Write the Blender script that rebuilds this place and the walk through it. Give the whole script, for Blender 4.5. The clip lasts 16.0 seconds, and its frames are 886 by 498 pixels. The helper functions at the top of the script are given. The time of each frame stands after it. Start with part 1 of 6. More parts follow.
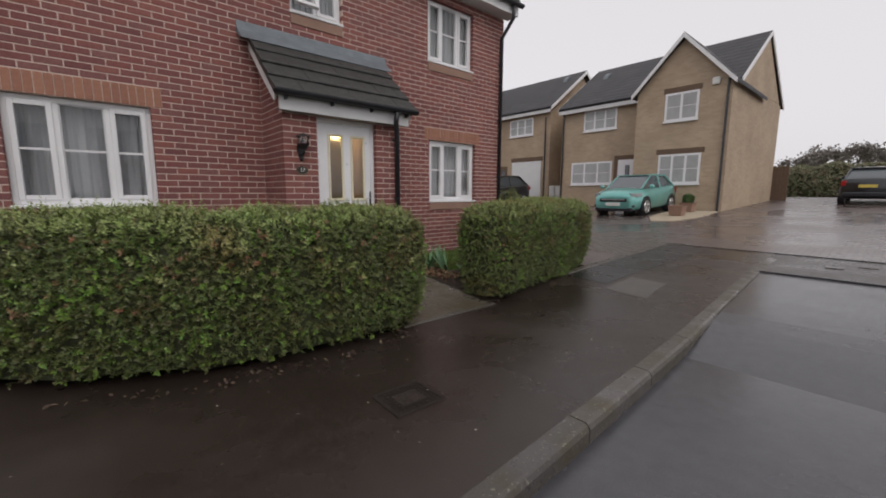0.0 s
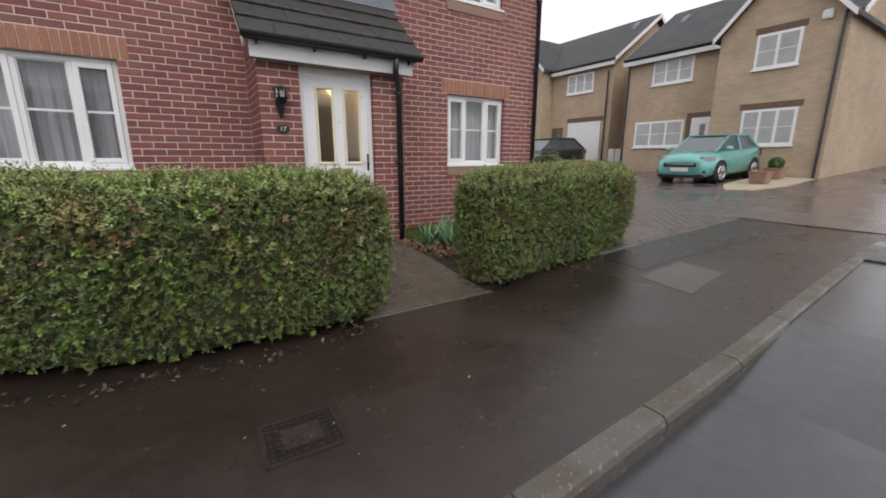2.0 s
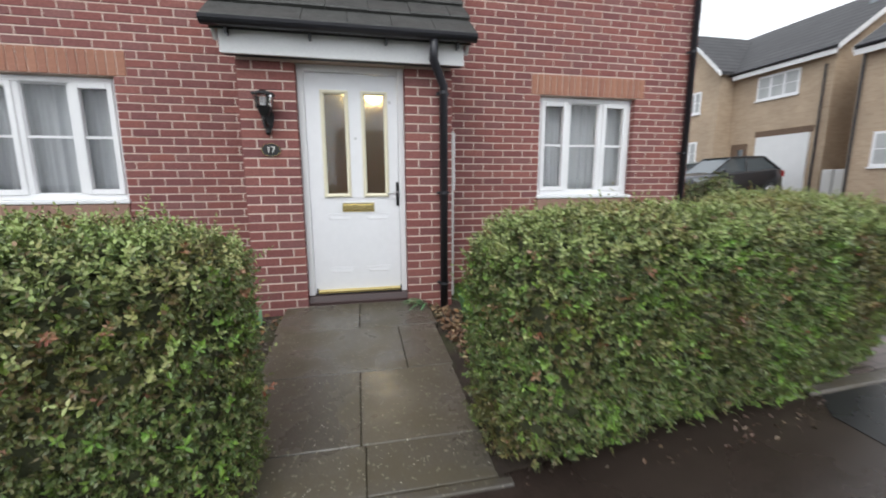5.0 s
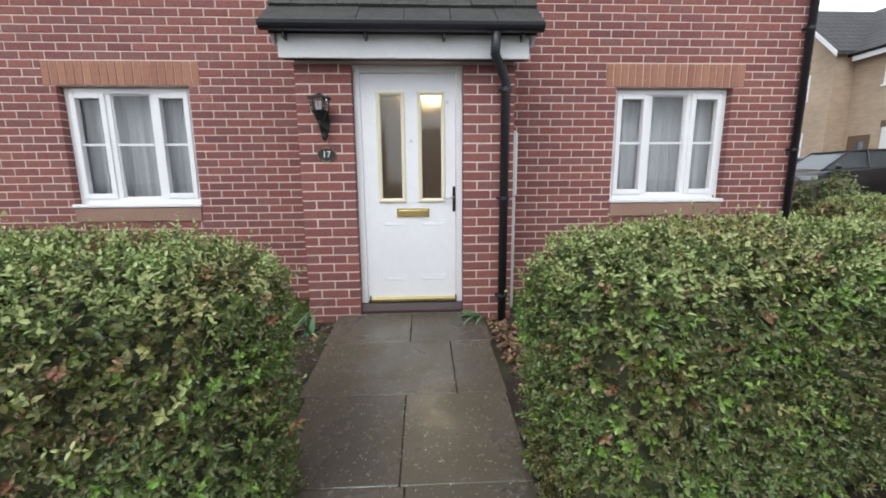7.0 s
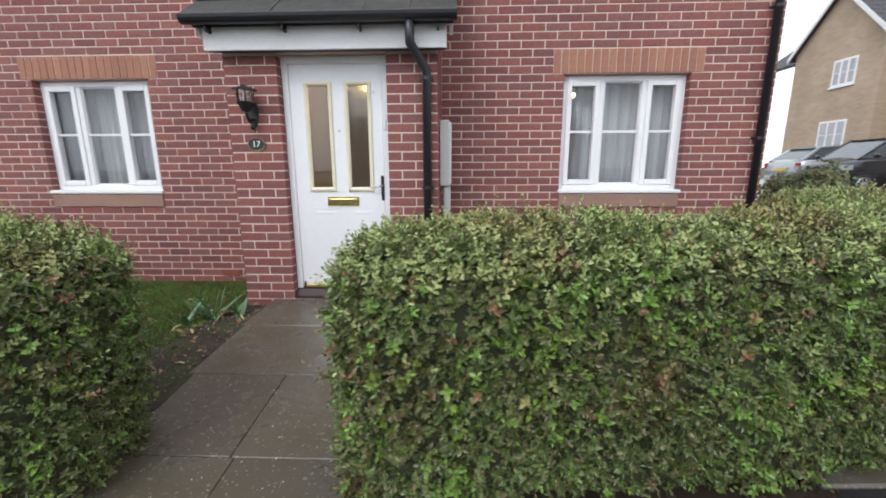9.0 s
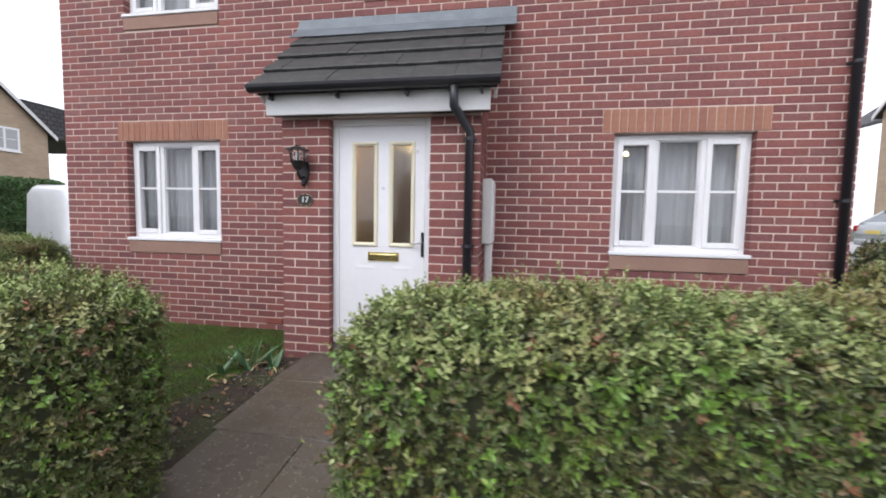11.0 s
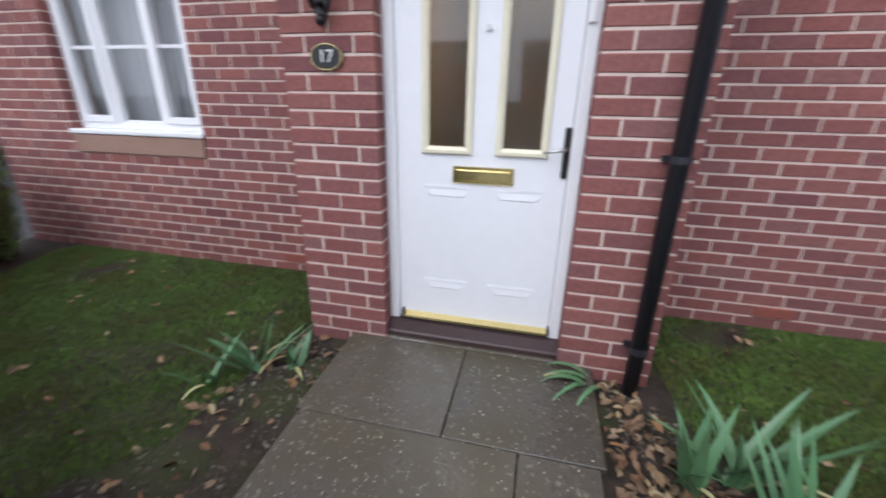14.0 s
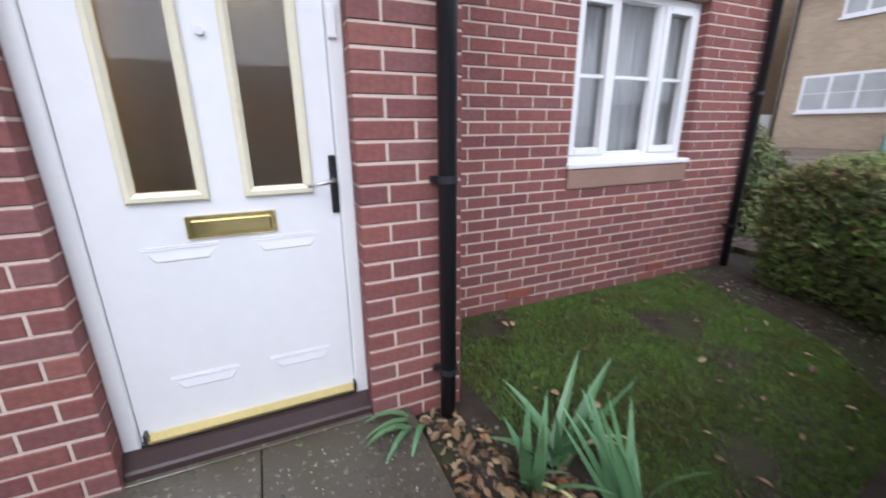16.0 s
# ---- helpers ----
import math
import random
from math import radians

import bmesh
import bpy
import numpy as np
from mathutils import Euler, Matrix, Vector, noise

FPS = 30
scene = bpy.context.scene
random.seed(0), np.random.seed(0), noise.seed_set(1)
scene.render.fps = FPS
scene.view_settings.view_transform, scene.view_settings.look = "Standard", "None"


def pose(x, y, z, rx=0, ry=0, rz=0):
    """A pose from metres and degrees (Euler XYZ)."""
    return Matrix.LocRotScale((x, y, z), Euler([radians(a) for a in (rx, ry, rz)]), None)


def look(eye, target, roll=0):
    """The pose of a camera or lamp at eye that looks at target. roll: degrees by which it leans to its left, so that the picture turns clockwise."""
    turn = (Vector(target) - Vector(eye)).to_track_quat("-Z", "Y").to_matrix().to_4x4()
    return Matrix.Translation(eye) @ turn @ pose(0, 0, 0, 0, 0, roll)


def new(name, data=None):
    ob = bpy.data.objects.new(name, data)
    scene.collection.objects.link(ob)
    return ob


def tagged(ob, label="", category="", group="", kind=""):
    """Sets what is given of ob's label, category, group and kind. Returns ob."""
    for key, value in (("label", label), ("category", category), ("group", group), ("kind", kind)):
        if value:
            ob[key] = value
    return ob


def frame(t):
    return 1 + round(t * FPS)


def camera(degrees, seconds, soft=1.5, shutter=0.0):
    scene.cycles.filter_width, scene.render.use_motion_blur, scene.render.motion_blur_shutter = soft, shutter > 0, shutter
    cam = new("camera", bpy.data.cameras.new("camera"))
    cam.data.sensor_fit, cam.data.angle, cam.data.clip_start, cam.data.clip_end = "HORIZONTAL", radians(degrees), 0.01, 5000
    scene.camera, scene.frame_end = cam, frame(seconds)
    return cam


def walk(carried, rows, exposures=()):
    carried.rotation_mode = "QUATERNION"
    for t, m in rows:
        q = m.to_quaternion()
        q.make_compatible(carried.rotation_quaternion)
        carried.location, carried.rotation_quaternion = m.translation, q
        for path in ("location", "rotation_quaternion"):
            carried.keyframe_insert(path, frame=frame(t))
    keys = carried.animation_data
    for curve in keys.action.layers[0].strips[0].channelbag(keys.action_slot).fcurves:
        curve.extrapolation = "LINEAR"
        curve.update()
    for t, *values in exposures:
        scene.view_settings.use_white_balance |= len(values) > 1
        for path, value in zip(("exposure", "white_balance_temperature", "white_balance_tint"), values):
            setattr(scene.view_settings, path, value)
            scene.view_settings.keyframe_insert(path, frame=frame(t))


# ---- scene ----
cam = camera(96.3, 16.0, soft=1.8, shutter=0.4)
PATH = [
    (0, (-2.65, -0.128, 1.092), (-1.351, 1.368, 0.814), 0.2),
    (0.5, (-2.508, -0.119, 1.082), (-1.171, 1.327, 0.733), 0.4),
    (1, (-2.282, 0.009, 1.08), (-0.991, 1.477, 0.658), 0.4),
    (1.5, (-1.971, 0.052, 1.07), (-0.772, 1.59, 0.628), 0.0),
    (2, (-1.633, 0.075, 1.066), (-0.58, 1.715, 0.619), 0.1),
    (2.5, (-1.31, 0.19, 1.061), (-0.289, 1.851, 0.613), 0.1),
    (3, (-0.958, 0.285, 1.061), (0.071, 1.944, 0.626), -0.4),
    (3.5, (-0.599, 0.359, 1.121), (0.295, 2.102, 0.718), 0.2),
    (4, (-0.365, 0.642, 1.028), (0.425, 2.452, 0.71), -0.4),
    (4.5, (-0.162, 1.016, 1.016), (0.516, 2.873, 0.711), -0.4),
    (5, (0.034, 1.371, 1.109), (0.436, 3.302, 0.779), -0.2),
    (5.2, (0.04, 1.454, 1.144), (0.354, 3.397, 0.789), 0.4),
    (7.5, (0.21, 1.605, 1.174), (0.291, 3.574, 0.835), -0.4),
    (8, (0.457, 1.527, 1.184), (0.539, 3.484, 0.782), -0.1),
    (8.2, (0.558, 1.524, 1.164), (0.657, 3.477, 0.745), -0.2),
    (10.3, (1.483, 1.627, 1.225), (0.981, 3.543, 0.946), 1.0),
    (10.5, (1.431, 1.63, 1.232), (0.916, 3.547, 0.985), 1.3),
    (11, (1.1, 1.685, 1.219), (0.769, 3.652, 1.076), 1.1),
    (11.5, (0.818, 1.936, 1.154), (0.421, 3.886, 0.954), 0.9),
    (12, (0.602, 2.282, 1.18), (-0.041, 4.154, 0.892), 1.0),
    (12.5, (0.394, 2.522, 1.166), (-0.492, 4.262, 0.732), 1.4),
    (13, (0.216, 2.769, 1.166), (-0.748, 4.421, 0.581), 1.7),
    (13.5, (0.206, 3.052, 1.197), (-0.643, 4.745, 0.555), 1.6),
    (14, (0.264, 3.200, 1.213), (-0.166, 5.022, 0.509), 1.0),
    (14.4, (0.218, 3.262, 1.278), (0.380, 5.098, 0.522), 1.1),
    (14.5, (0.210, 3.268, 1.285), (0.534, 5.076, 0.502), 1.3),
    (15, (0.230, 3.208, 1.216), (1.054, 4.889, 0.505), -0.2),
    (15.5, (0.168, 3.275, 1.212), (1.116, 4.912, 0.559), -0.7),
    (16, (0.146, 3.480, 1.209), (0.915, 5.228, 0.620), -0.4),
]
EXPOSURES = [
    (0.0, -0.17, 6700, 13), (1.0, 0.02, 6700, 12), (2.5, 0.46, 6500, 11), (4.0, 0.68, 6400, 9), (5.2, 0.73, 6250, 7), (7.5, 0.78, 6200, 8),
    (8.2, 0.77, 6200, 8), (10.5, 0.83, 6200, 13), (12.0, 0.74, 6100, 13), (13.5, 0.78, 5850, 12), (14.5, 0.72, 5850, 13), (16.0, 0.88, 5850, 13),
]
walk(cam, [(t, look(eye, target, roll)) for t, eye, target, roll in PATH], EXPOSURES)

# ---- world, sun, exposure ----
world = bpy.data.worlds.new("overcast_sky")
scene.world = world
world.use_nodes = True
wn, wl = world.node_tree.nodes, world.node_tree.links
wn.clear()
sky = wn.new("ShaderNodeTexSky")
sky.sky_type, sky.sun_disc, sky.sun_elevation, sky.sun_rotation = "NISHITA", False, radians(48), radians(200)
sky.dust_density, sky.ozone_density = 4.0, 1.0
grey = wn.new("ShaderNodeHueSaturation")
grey.inputs["Saturation"].default_value = 0.12
cloud = wn.new("ShaderNodeMix")
cloud.data_type = "RGBA"
cloud.inputs[0].default_value = 0.75
cloud.inputs[7].default_value = (10.2, 10.3, 10.8, 1)
wbg, wout = wn.new("ShaderNodeBackground"), wn.new("ShaderNodeOutputWorld")
wbg.inputs["Strength"].default_value = 0.1
wl.new(sky.outputs[0], grey.inputs["Color"])
wl.new(grey.outputs[0], cloud.inputs[6])
wl.new(cloud.outputs[2], wbg.inputs["Color"])
wl.new(wbg.outputs[0], wout.inputs["Surface"])
sun = new("sun", bpy.data.lights.new("sun", "SUN"))
sun.data.energy, sun.data.angle, sun.data.color = 0.6, radians(25), (1.0, 0.97, 0.93)
sun.matrix_world = look((-8, -14, 22), (0, 4, 0))

# ---- materials ----
MATS = {}


def nodes_of(name, rough=0.6, metal=0.0, spec=0.5):
    m = bpy.data.materials.new(name)
    m.use_nodes = True
    nt = m.node_tree
    b = nt.nodes["Principled BSDF"]
    b.inputs["Roughness"].default_value, b.inputs["Metallic"].default_value = rough, metal
    b.inputs["Specular IOR Level"].default_value = spec
    MATS[name] = m
    return m, nt, b


def tex_noise(nt, scale, detail=4.0, rough=0.55):
    tc = nt.nodes.new("ShaderNodeTexCoord")
    n = nt.nodes.new("ShaderNodeTexNoise")
    n.inputs["Scale"].default_value, n.inputs["Detail"].default_value, n.inputs["Roughness"].default_value = scale, detail, rough
    nt.links.new(tc.outputs["Object"], n.inputs["Vector"])
    return n.outputs["Fac"]


def ramp(nt, fac, stops):
    r = nt.nodes.new("ShaderNodeValToRGB")
    e = r.color_ramp.elements
    while len(e) < len(stops):
        e.new(0.5)
    for el, (p, c) in zip(e, stops):
        el.position, el.color = p, (*c, 1)
    nt.links.new(fac, r.inputs["Fac"])
    return r.outputs["Color"]


def mix(nt, fac, a, b, mode="MIX"):
    m = nt.nodes.new("ShaderNodeMix")
    m.data_type, m.blend_type = "RGBA", mode
    for sock, v in ((m.inputs[0], fac), (m.inputs[6], a), (m.inputs[7], b)):
        if isinstance(v, (int, float)):
            sock.default_value = v
        elif isinstance(v, tuple):
            sock.default_value = (*v, 1)
        else:
            nt.links.new(v, sock)
    return m.outputs[2]


def bump(nt, b, height, strength=0.3, distance=0.01):
    n = nt.nodes.new("ShaderNodeBump")
    n.inputs["Strength"].default_value, n.inputs["Distance"].default_value = strength, distance
    nt.links.new(height, n.inputs["Height"])
    nt.links.new(n.outputs["Normal"], b.inputs["Normal"])


def scaled(c, k):
    return tuple(min(1.0, v * k) for v in c)


def plain(name, c, rough=0.5, metal=0.0, vary=0.12, fine=60.0, coarse=3.0, relief=0.1, spec=0.5):
    """A surface of one colour with grain and larger uneven patches."""
    m, nt, b = nodes_of(name, rough, metal, spec)
    col = ramp(nt, tex_noise(nt, coarse, 5), [(0.3, scaled(c, 1 - vary)), (0.7, scaled(c, 1 + vary))])
    fineN = tex_noise(nt, fine, 3)
    col = mix(nt, 0.5, col, ramp(nt, fineN, [(0.3, scaled(c, 1 - vary)), (0.7, scaled(c, 1 + vary))]))
    nt.links.new(col, b.inputs["Base Color"])
    if relief:
        bump(nt, b, fineN, relief, 0.004)
    return m


def brick_mat(name, colours, island):
    m, nt, b = nodes_of(name, 0.82, 0, 0.3)
    if island:
        r = nt.nodes.new("ShaderNodeNewGeometry").outputs["Random Per Island"]
    else:
        r = nt.nodes.new("ShaderNodeObjectInfo").outputs["Random"]
    n = len(colours)
    col = ramp(nt, r, [(i / (n - 1), c) for i, c in enumerate(colours)])
    fine = tex_noise(nt, 45, 5, 0.65)
    col = mix(nt, 0.55, col, ramp(nt, fine, [(0.25, (0.45, 0.42, 0.42)), (0.75, (1.25, 1.2, 1.2))]), "MULTIPLY")
    big = tex_noise(nt, 1.1, 4)
    col = mix(nt, 0.5, col, ramp(nt, big, [(0.3, (0.78, 0.76, 0.76)), (0.7, (1.15, 1.12, 1.1))]), "MULTIPLY")
    nt.links.new(col, b.inputs["Base Color"])
    bump(nt, b, fine, 0.45, 0.004)
    return m


RED = [(0.28, 0.110, 0.098), (0.235, 0.094, 0.088), (0.31, 0.130, 0.112), (0.20, 0.084, 0.084), (0.29, 0.113, 0.096), (0.255, 0.122, 0.114), (0.225, 0.096, 0.094), (0.27, 0.104, 0.092)]
brick_mat("red_brick", RED, False)
brick_mat("red_brick_rows", RED, True)
brick_mat("orange_brick", [(0.38, 0.19, 0.13), (0.44, 0.23, 0.155), (0.34, 0.165, 0.12), (0.41, 0.21, 0.14)], False)
plain("mortar", (0.66, 0.535, 0.465), 0.9, vary=0.15, fine=120, relief=0.3, spec=0.2)
plain("white_upvc", (0.80, 0.80, 0.81), 0.28, vary=0.03, relief=0.0)
plain("white_door", (0.80, 0.80, 0.82), 0.32, vary=0.03, fine=20, relief=0.03)
plain("cream_bead", (0.76, 0.71, 0.54), 0.4, vary=0.06, relief=0.0)
plain("white_paint", (0.74, 0.74, 0.74), 0.45, vary=0.08, relief=0.05)
plain("black_plastic", (0.024, 0.024, 0.03), 0.35, vary=0.2, relief=0.05)
plain("black_iron", (0.012, 0.012, 0.013), 0.4, vary=0.2, relief=0.1)
plain("brass", (0.80, 0.66, 0.30), 0.22, 1.0, vary=0.1, relief=0.02)
plain("steel", (0.6, 0.6, 0.6), 0.3, 1.0, vary=0.05, relief=0.0)
plain("curtain_net", (0.43, 0.455, 0.48), 0.9, vary=0.1, fine=200, relief=0.1)
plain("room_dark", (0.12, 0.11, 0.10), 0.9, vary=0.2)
plain("hall_wall", (0.26, 0.19, 0.09), 0.9, vary=0.1)
plain("brown_tile", (0.052, 0.030, 0.029), 0.42, vary=0.2, relief=0.1)
plain("lead", (0.16, 0.185, 0.205), 0.5, 0.0, vary=0.35, coarse=5, relief=0.2)
plain("roof_tile", (0.046, 0.046, 0.043), 0.6, vary=0.6, coarse=9, fine=45, relief=0.8)
plain("dry_leaf", (0.33, 0.20, 0.11), 0.7, vary=0.35, coarse=25)
plain("grey_box", (0.62, 0.62, 0.60), 0.5, vary=0.05)
plain("garage_white", (0.72, 0.72, 0.72), 0.4, vary=0.05)
plain("timber", (0.14, 0.09, 0.06), 0.8, vary=0.3, coarse=12)
plain("sand_stone", (0.42, 0.35, 0.26), 0.85, vary=0.25, fine=40, relief=0.6)
plain("terracotta", (0.25, 0.075, 0.055), 0.8, vary=0.15)
plain("cover_iron", (0.018, 0.014, 0.012), 0.85, 0.0, vary=0.4, coarse=14, relief=0.4, spec=0.15)
plain("sub_sill", (0.30, 0.185, 0.14), 0.85, vary=0.2, fine=60, relief=0.4)
plain("cover_plate", (0.035, 0.027, 0.023), 0.85, vary=0.4, coarse=30, relief=0.4, spec=0.15)
plain("cover_rim", (0.03, 0.023, 0.02), 0.85, vary=0.4, coarse=20, relief=0.4, spec=0.15)
plain("rubber", (0.014, 0.014, 0.014), 0.7, vary=0.2)
plain("plate_white", (0.75, 0.75, 0.72), 0.4, vary=0.03)
plain("pale_fleck", (0.42, 0.40, 0.34), 0.7, vary=0.2)
plain("plate_yellow", (0.70, 0.55, 0.12), 0.4, vary=0.03)


def slab_mat(name, c, rough):
    m, nt, b = nodes_of(name, rough, 0, 0.5)
    r = nt.nodes.new("ShaderNodeObjectInfo").outputs["Random"]
    col = ramp(nt, r, [(0, scaled(c, 0.75)), (1, scaled(c, 1.2))])
    fine, big = tex_noise(nt, 70, 6, 0.7), tex_noise(nt, 3.2, 5)
    col = mix(nt, 0.6, col, ramp(nt, fine, [(0.3, (0.6, 0.58, 0.55)), (0.72, (1.25, 1.25, 1.2))]), "MULTIPLY")
    col = mix(nt, ramp(nt, big, [(0.42, (0, 0, 0)), (0.62, (0.7, 0.7, 0.7))]), col, (0.075, 0.062, 0.036))
    spots = tex_noise(nt, 48, 2, 0.4)
    col = mix(nt, ramp(nt, spots, [(0.64, (0, 0, 0)), (0.70, (0.55, 0.55, 0.55))]), col, (0.27, 0.255, 0.19))
    nt.links.new(col, b.inputs["Base Color"])
    nt.links.new(ramp(nt, big, [(0.35, (rough * 0.55,) * 3), (0.65, (rough * 1.4,) * 3)]), b.inputs["Roughness"])
    bump(nt, b, fine, 0.25, 0.004)




def soil_mat():
    """Damp crumbly soil, mossy in places."""
    m, nt, b = nodes_of("soil", 0.85, 0, 0.3)
    fine, mid, big = tex_noise(nt, 90, 5, 0.7), tex_noise(nt, 14, 4), tex_noise(nt, 2.2, 5)
    col = ramp(nt, mid, [(0.3, (0.030, 0.022, 0.017)), (0.7, (0.060, 0.045, 0.034))])
    col = mix(nt, ramp(nt, big, [(0.46, (0, 0, 0)), (0.6, (0.75, 0.75, 0.75))]), col, (0.050, 0.062, 0.020))
    col = mix(nt, 0.6, col, ramp(nt, fine, [(0.3, (0.5, 0.5, 0.5)), (0.72, (1.5, 1.45, 1.4))]), "MULTIPLY")
    nt.links.new(col, b.inputs["Base Color"])
    bump(nt, b, fine, 0.9, 0.012)


soil_mat()
slab_mat("path_slab", (0.096, 0.085, 0.070), 0.33)
slab_mat("kerb_stone", (0.088, 0.079, 0.074), 0.40)
slab_mat("paving_block", (0.115, 0.093, 0.088), 0.36)


def wet_tarmac(name, c, dry, low, high, relief=0.34):
    m, nt, b = nodes_of(name, 0.35, 0, 0.5)
    fine, mid, big = tex_noise(nt, 160, 4, 0.7), tex_noise(nt, 9, 5), tex_noise(nt, 0.75, 5, 0.6)
    col = ramp(nt, big, [(0.35, c), (0.68, dry)])
    col = mix(nt, 0.55, col, ramp(nt, fine, [(0.3, (0.4, 0.4, 0.4)), (0.75, (1.65, 1.6, 1.55))]), "MULTIPLY")
    col = mix(nt, 0.4, col, ramp(nt, mid, [(0.3, (0.7, 0.7, 0.7)), (0.7, (1.2, 1.2, 1.2))]), "MULTIPLY")
    nt.links.new(col, b.inputs["Base Color"])
    nt.links.new(ramp(nt, big, [(0.38, (low,) * 3), (0.66, (high,) * 3)]), b.inputs["Roughness"])
    bump(nt, b, fine, relief, 0.004)


wet_tarmac("pavement_tarmac", (0.030, 0.0215, 0.0183), (0.046, 0.034, 0.028), 0.18, 0.46)
wet_tarmac("road_tarmac", (0.050, 0.050, 0.056), (0.072, 0.071, 0.078), 0.13, 0.30, 0.2)
wet_tarmac("fresh_tarmac", (0.022, 0.022, 0.024), (0.032, 0.032, 0.034), 0.22, 0.36)
wet_tarmac("concrete_patch", (0.062, 0.056, 0.053), (0.105, 0.095, 0.088), 0.25, 0.42)


def block_mat():
    m, nt, b = nodes_of("block_paving", 0.36)
    tc = nt.nodes.new("ShaderNodeTexCoord")
    bt = nt.nodes.new("ShaderNodeTexBrick")
    nt.links.new(tc.outputs["Object"], bt.inputs["Vector"])
    bt.inputs["Scale"].default_value = 1.0
    bt.inputs["Brick Width"].default_value, bt.inputs["Row Height"].default_value, bt.inputs["Mortar Size"].default_value = 0.2, 0.1, 0.006
    for s, c in (("Color1", (0.155, 0.125, 0.118)), ("Color2", (0.115, 0.092, 0.087)), ("Mortar", (0.03, 0.025, 0.022))):
        bt.inputs[s].default_value = (*c, 1)
    big = tex_noise(nt, 0.5, 5)
    col = mix(nt, 0.6, bt.outputs["Color"], ramp(nt, big, [(0.35, (0.75, 0.74, 0.74)), (0.65, (1.25, 1.22, 1.2))]), "MULTIPLY")
    nt.links.new(col, b.inputs["Base Color"])
    nt.links.new(ramp(nt, big, [(0.38, (0.20,) * 3), (0.66, (0.38,) * 3)]), b.inputs["Roughness"])
    bump(nt, b, bt.outputs["Fac"], -0.6, 0.006)


block_mat()


def leaf_mat(name, colours, rough=0.33):
    m, nt, b = nodes_of(name, rough, 0, 0.5)
    r = nt.nodes.new("ShaderNodeNewGeometry").outputs["Random Per Island"]
    n = len(colours)
    col = ramp(nt, r, [(i / (n - 1), c) for i, c in enumerate(colours)])
    big = tex_noise(nt, 2.6, 4)
    col = mix(nt, 0.75, col, ramp(nt, big, [(0.33, (0.95, 0.62, 0.6)), (0.5, (0.95, 0.95, 0.9)), (0.68, (1.1, 1.25, 1.0))]), "MULTIPLY")
    nt.links.new(col, b.inputs["Base Color"])
    b.inputs["Subsurface Weight"].default_value = 0.0


leaf_mat("hedge_leaf", [(0.072, 0.108, 0.036), (0.098, 0.138, 0.043), (0.13, 0.172, 0.051), (0.08, 0.12, 0.038), (0.17, 0.206, 0.064), (0.155, 0.135, 0.064), (0.094, 0.138, 0.041), (0.165, 0.115, 0.064)])
leaf_mat("hedge_shoot", [(0.12, 0.245, 0.041), (0.185, 0.30, 0.054), (0.14, 0.235, 0.05), (0.22, 0.31, 0.063)])
leaf_mat("hedge_rust", [(0.24, 0.12, 0.07), (0.30, 0.19, 0.11), (0.20, 0.13, 0.07), (0.27, 0.10, 0.06)])
leaf_mat("wet_leaf", [(0.06, 0.036, 0.025), (0.10, 0.062, 0.042), (0.035, 0.024, 0.018), (0.17, 0.12, 0.08), (0.05, 0.032, 0.022)], 0.55)
# pale new growth, with the sky sheen of the hedge tops put into its greens
leaf_mat("hedge_tip_skylit", [(0.27, 0.33, 0.12), (0.36, 0.41, 0.17), (0.24, 0.32, 0.10), (0.34, 0.36, 0.16)])
leaf_mat("dark_hedge_leaf", [(0.045, 0.10, 0.03), (0.065, 0.14, 0.038), (0.095, 0.175, 0.05)])
leaf_mat("field_leaf", [(0.23, 0.225, 0.15), (0.28, 0.275, 0.18), (0.20, 0.22, 0.13)])
leaf_mat("grass_blade", [(0.060, 0.125, 0.022), (0.085, 0.155, 0.028), (0.14, 0.22, 0.038), (0.16, 0.17, 0.06)], 0.6)
leaf_mat("iris_leaf", [(0.075, 0.175, 0.085), (0.11, 0.235, 0.11), (0.09, 0.20, 0.115), (0.16, 0.26, 0.085)], 0.4)
leaf_mat("iris_old", [(0.42, 0.40, 0.17), (0.50, 0.46, 0.26), (0.36, 0.36, 0.13)], 0.5)
leaf_mat("fallen_leaf", [(0.15, 0.08, 0.048), (0.27, 0.165, 0.095), (0.08, 0.047, 0.03), (0.42, 0.31, 0.19), (0.11, 0.062, 0.038), (0.29, 0.15, 0.065)], 0.7)
# hedge and bush cores: the shade between leaves is put into this dark green
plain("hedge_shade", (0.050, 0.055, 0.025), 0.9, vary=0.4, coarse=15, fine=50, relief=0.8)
plain("lawn_soil", (0.045, 0.052, 0.022), 0.9, vary=0.4, coarse=6, fine=80, relief=0.8)
plain("bark", (0.19, 0.17, 0.15), 0.9, vary=0.3, coarse=8, relief=0.6)


def glass_mat(name, rough=0.02, tint=(1, 1, 1), wavy=0.0):
    m, nt, b = nodes_of(name, rough)
    b.inputs["Base Color"].default_value = (*tint, 1)
    b.inputs["Transmission Weight"].default_value = 1.0
    b.inputs["IOR"].default_value = 1.45
    if wavy:
        bump(nt, b, tex_noise(nt, 55, 3), wavy, 0.01)


glass_mat("window_glass")
glass_mat("obscure_glass", 0.22, (0.9, 0.85, 0.7), 0.12)
glass_mat("lamp_glass", 0.05)


def lit(name, c, strength):
    m, nt, b = nodes_of(name)
    b.inputs["Emission Color"].default_value, b.inputs["Emission Strength"].default_value = (*c, 1), strength
    b.inputs["Base Color"].default_value = (*c, 1)


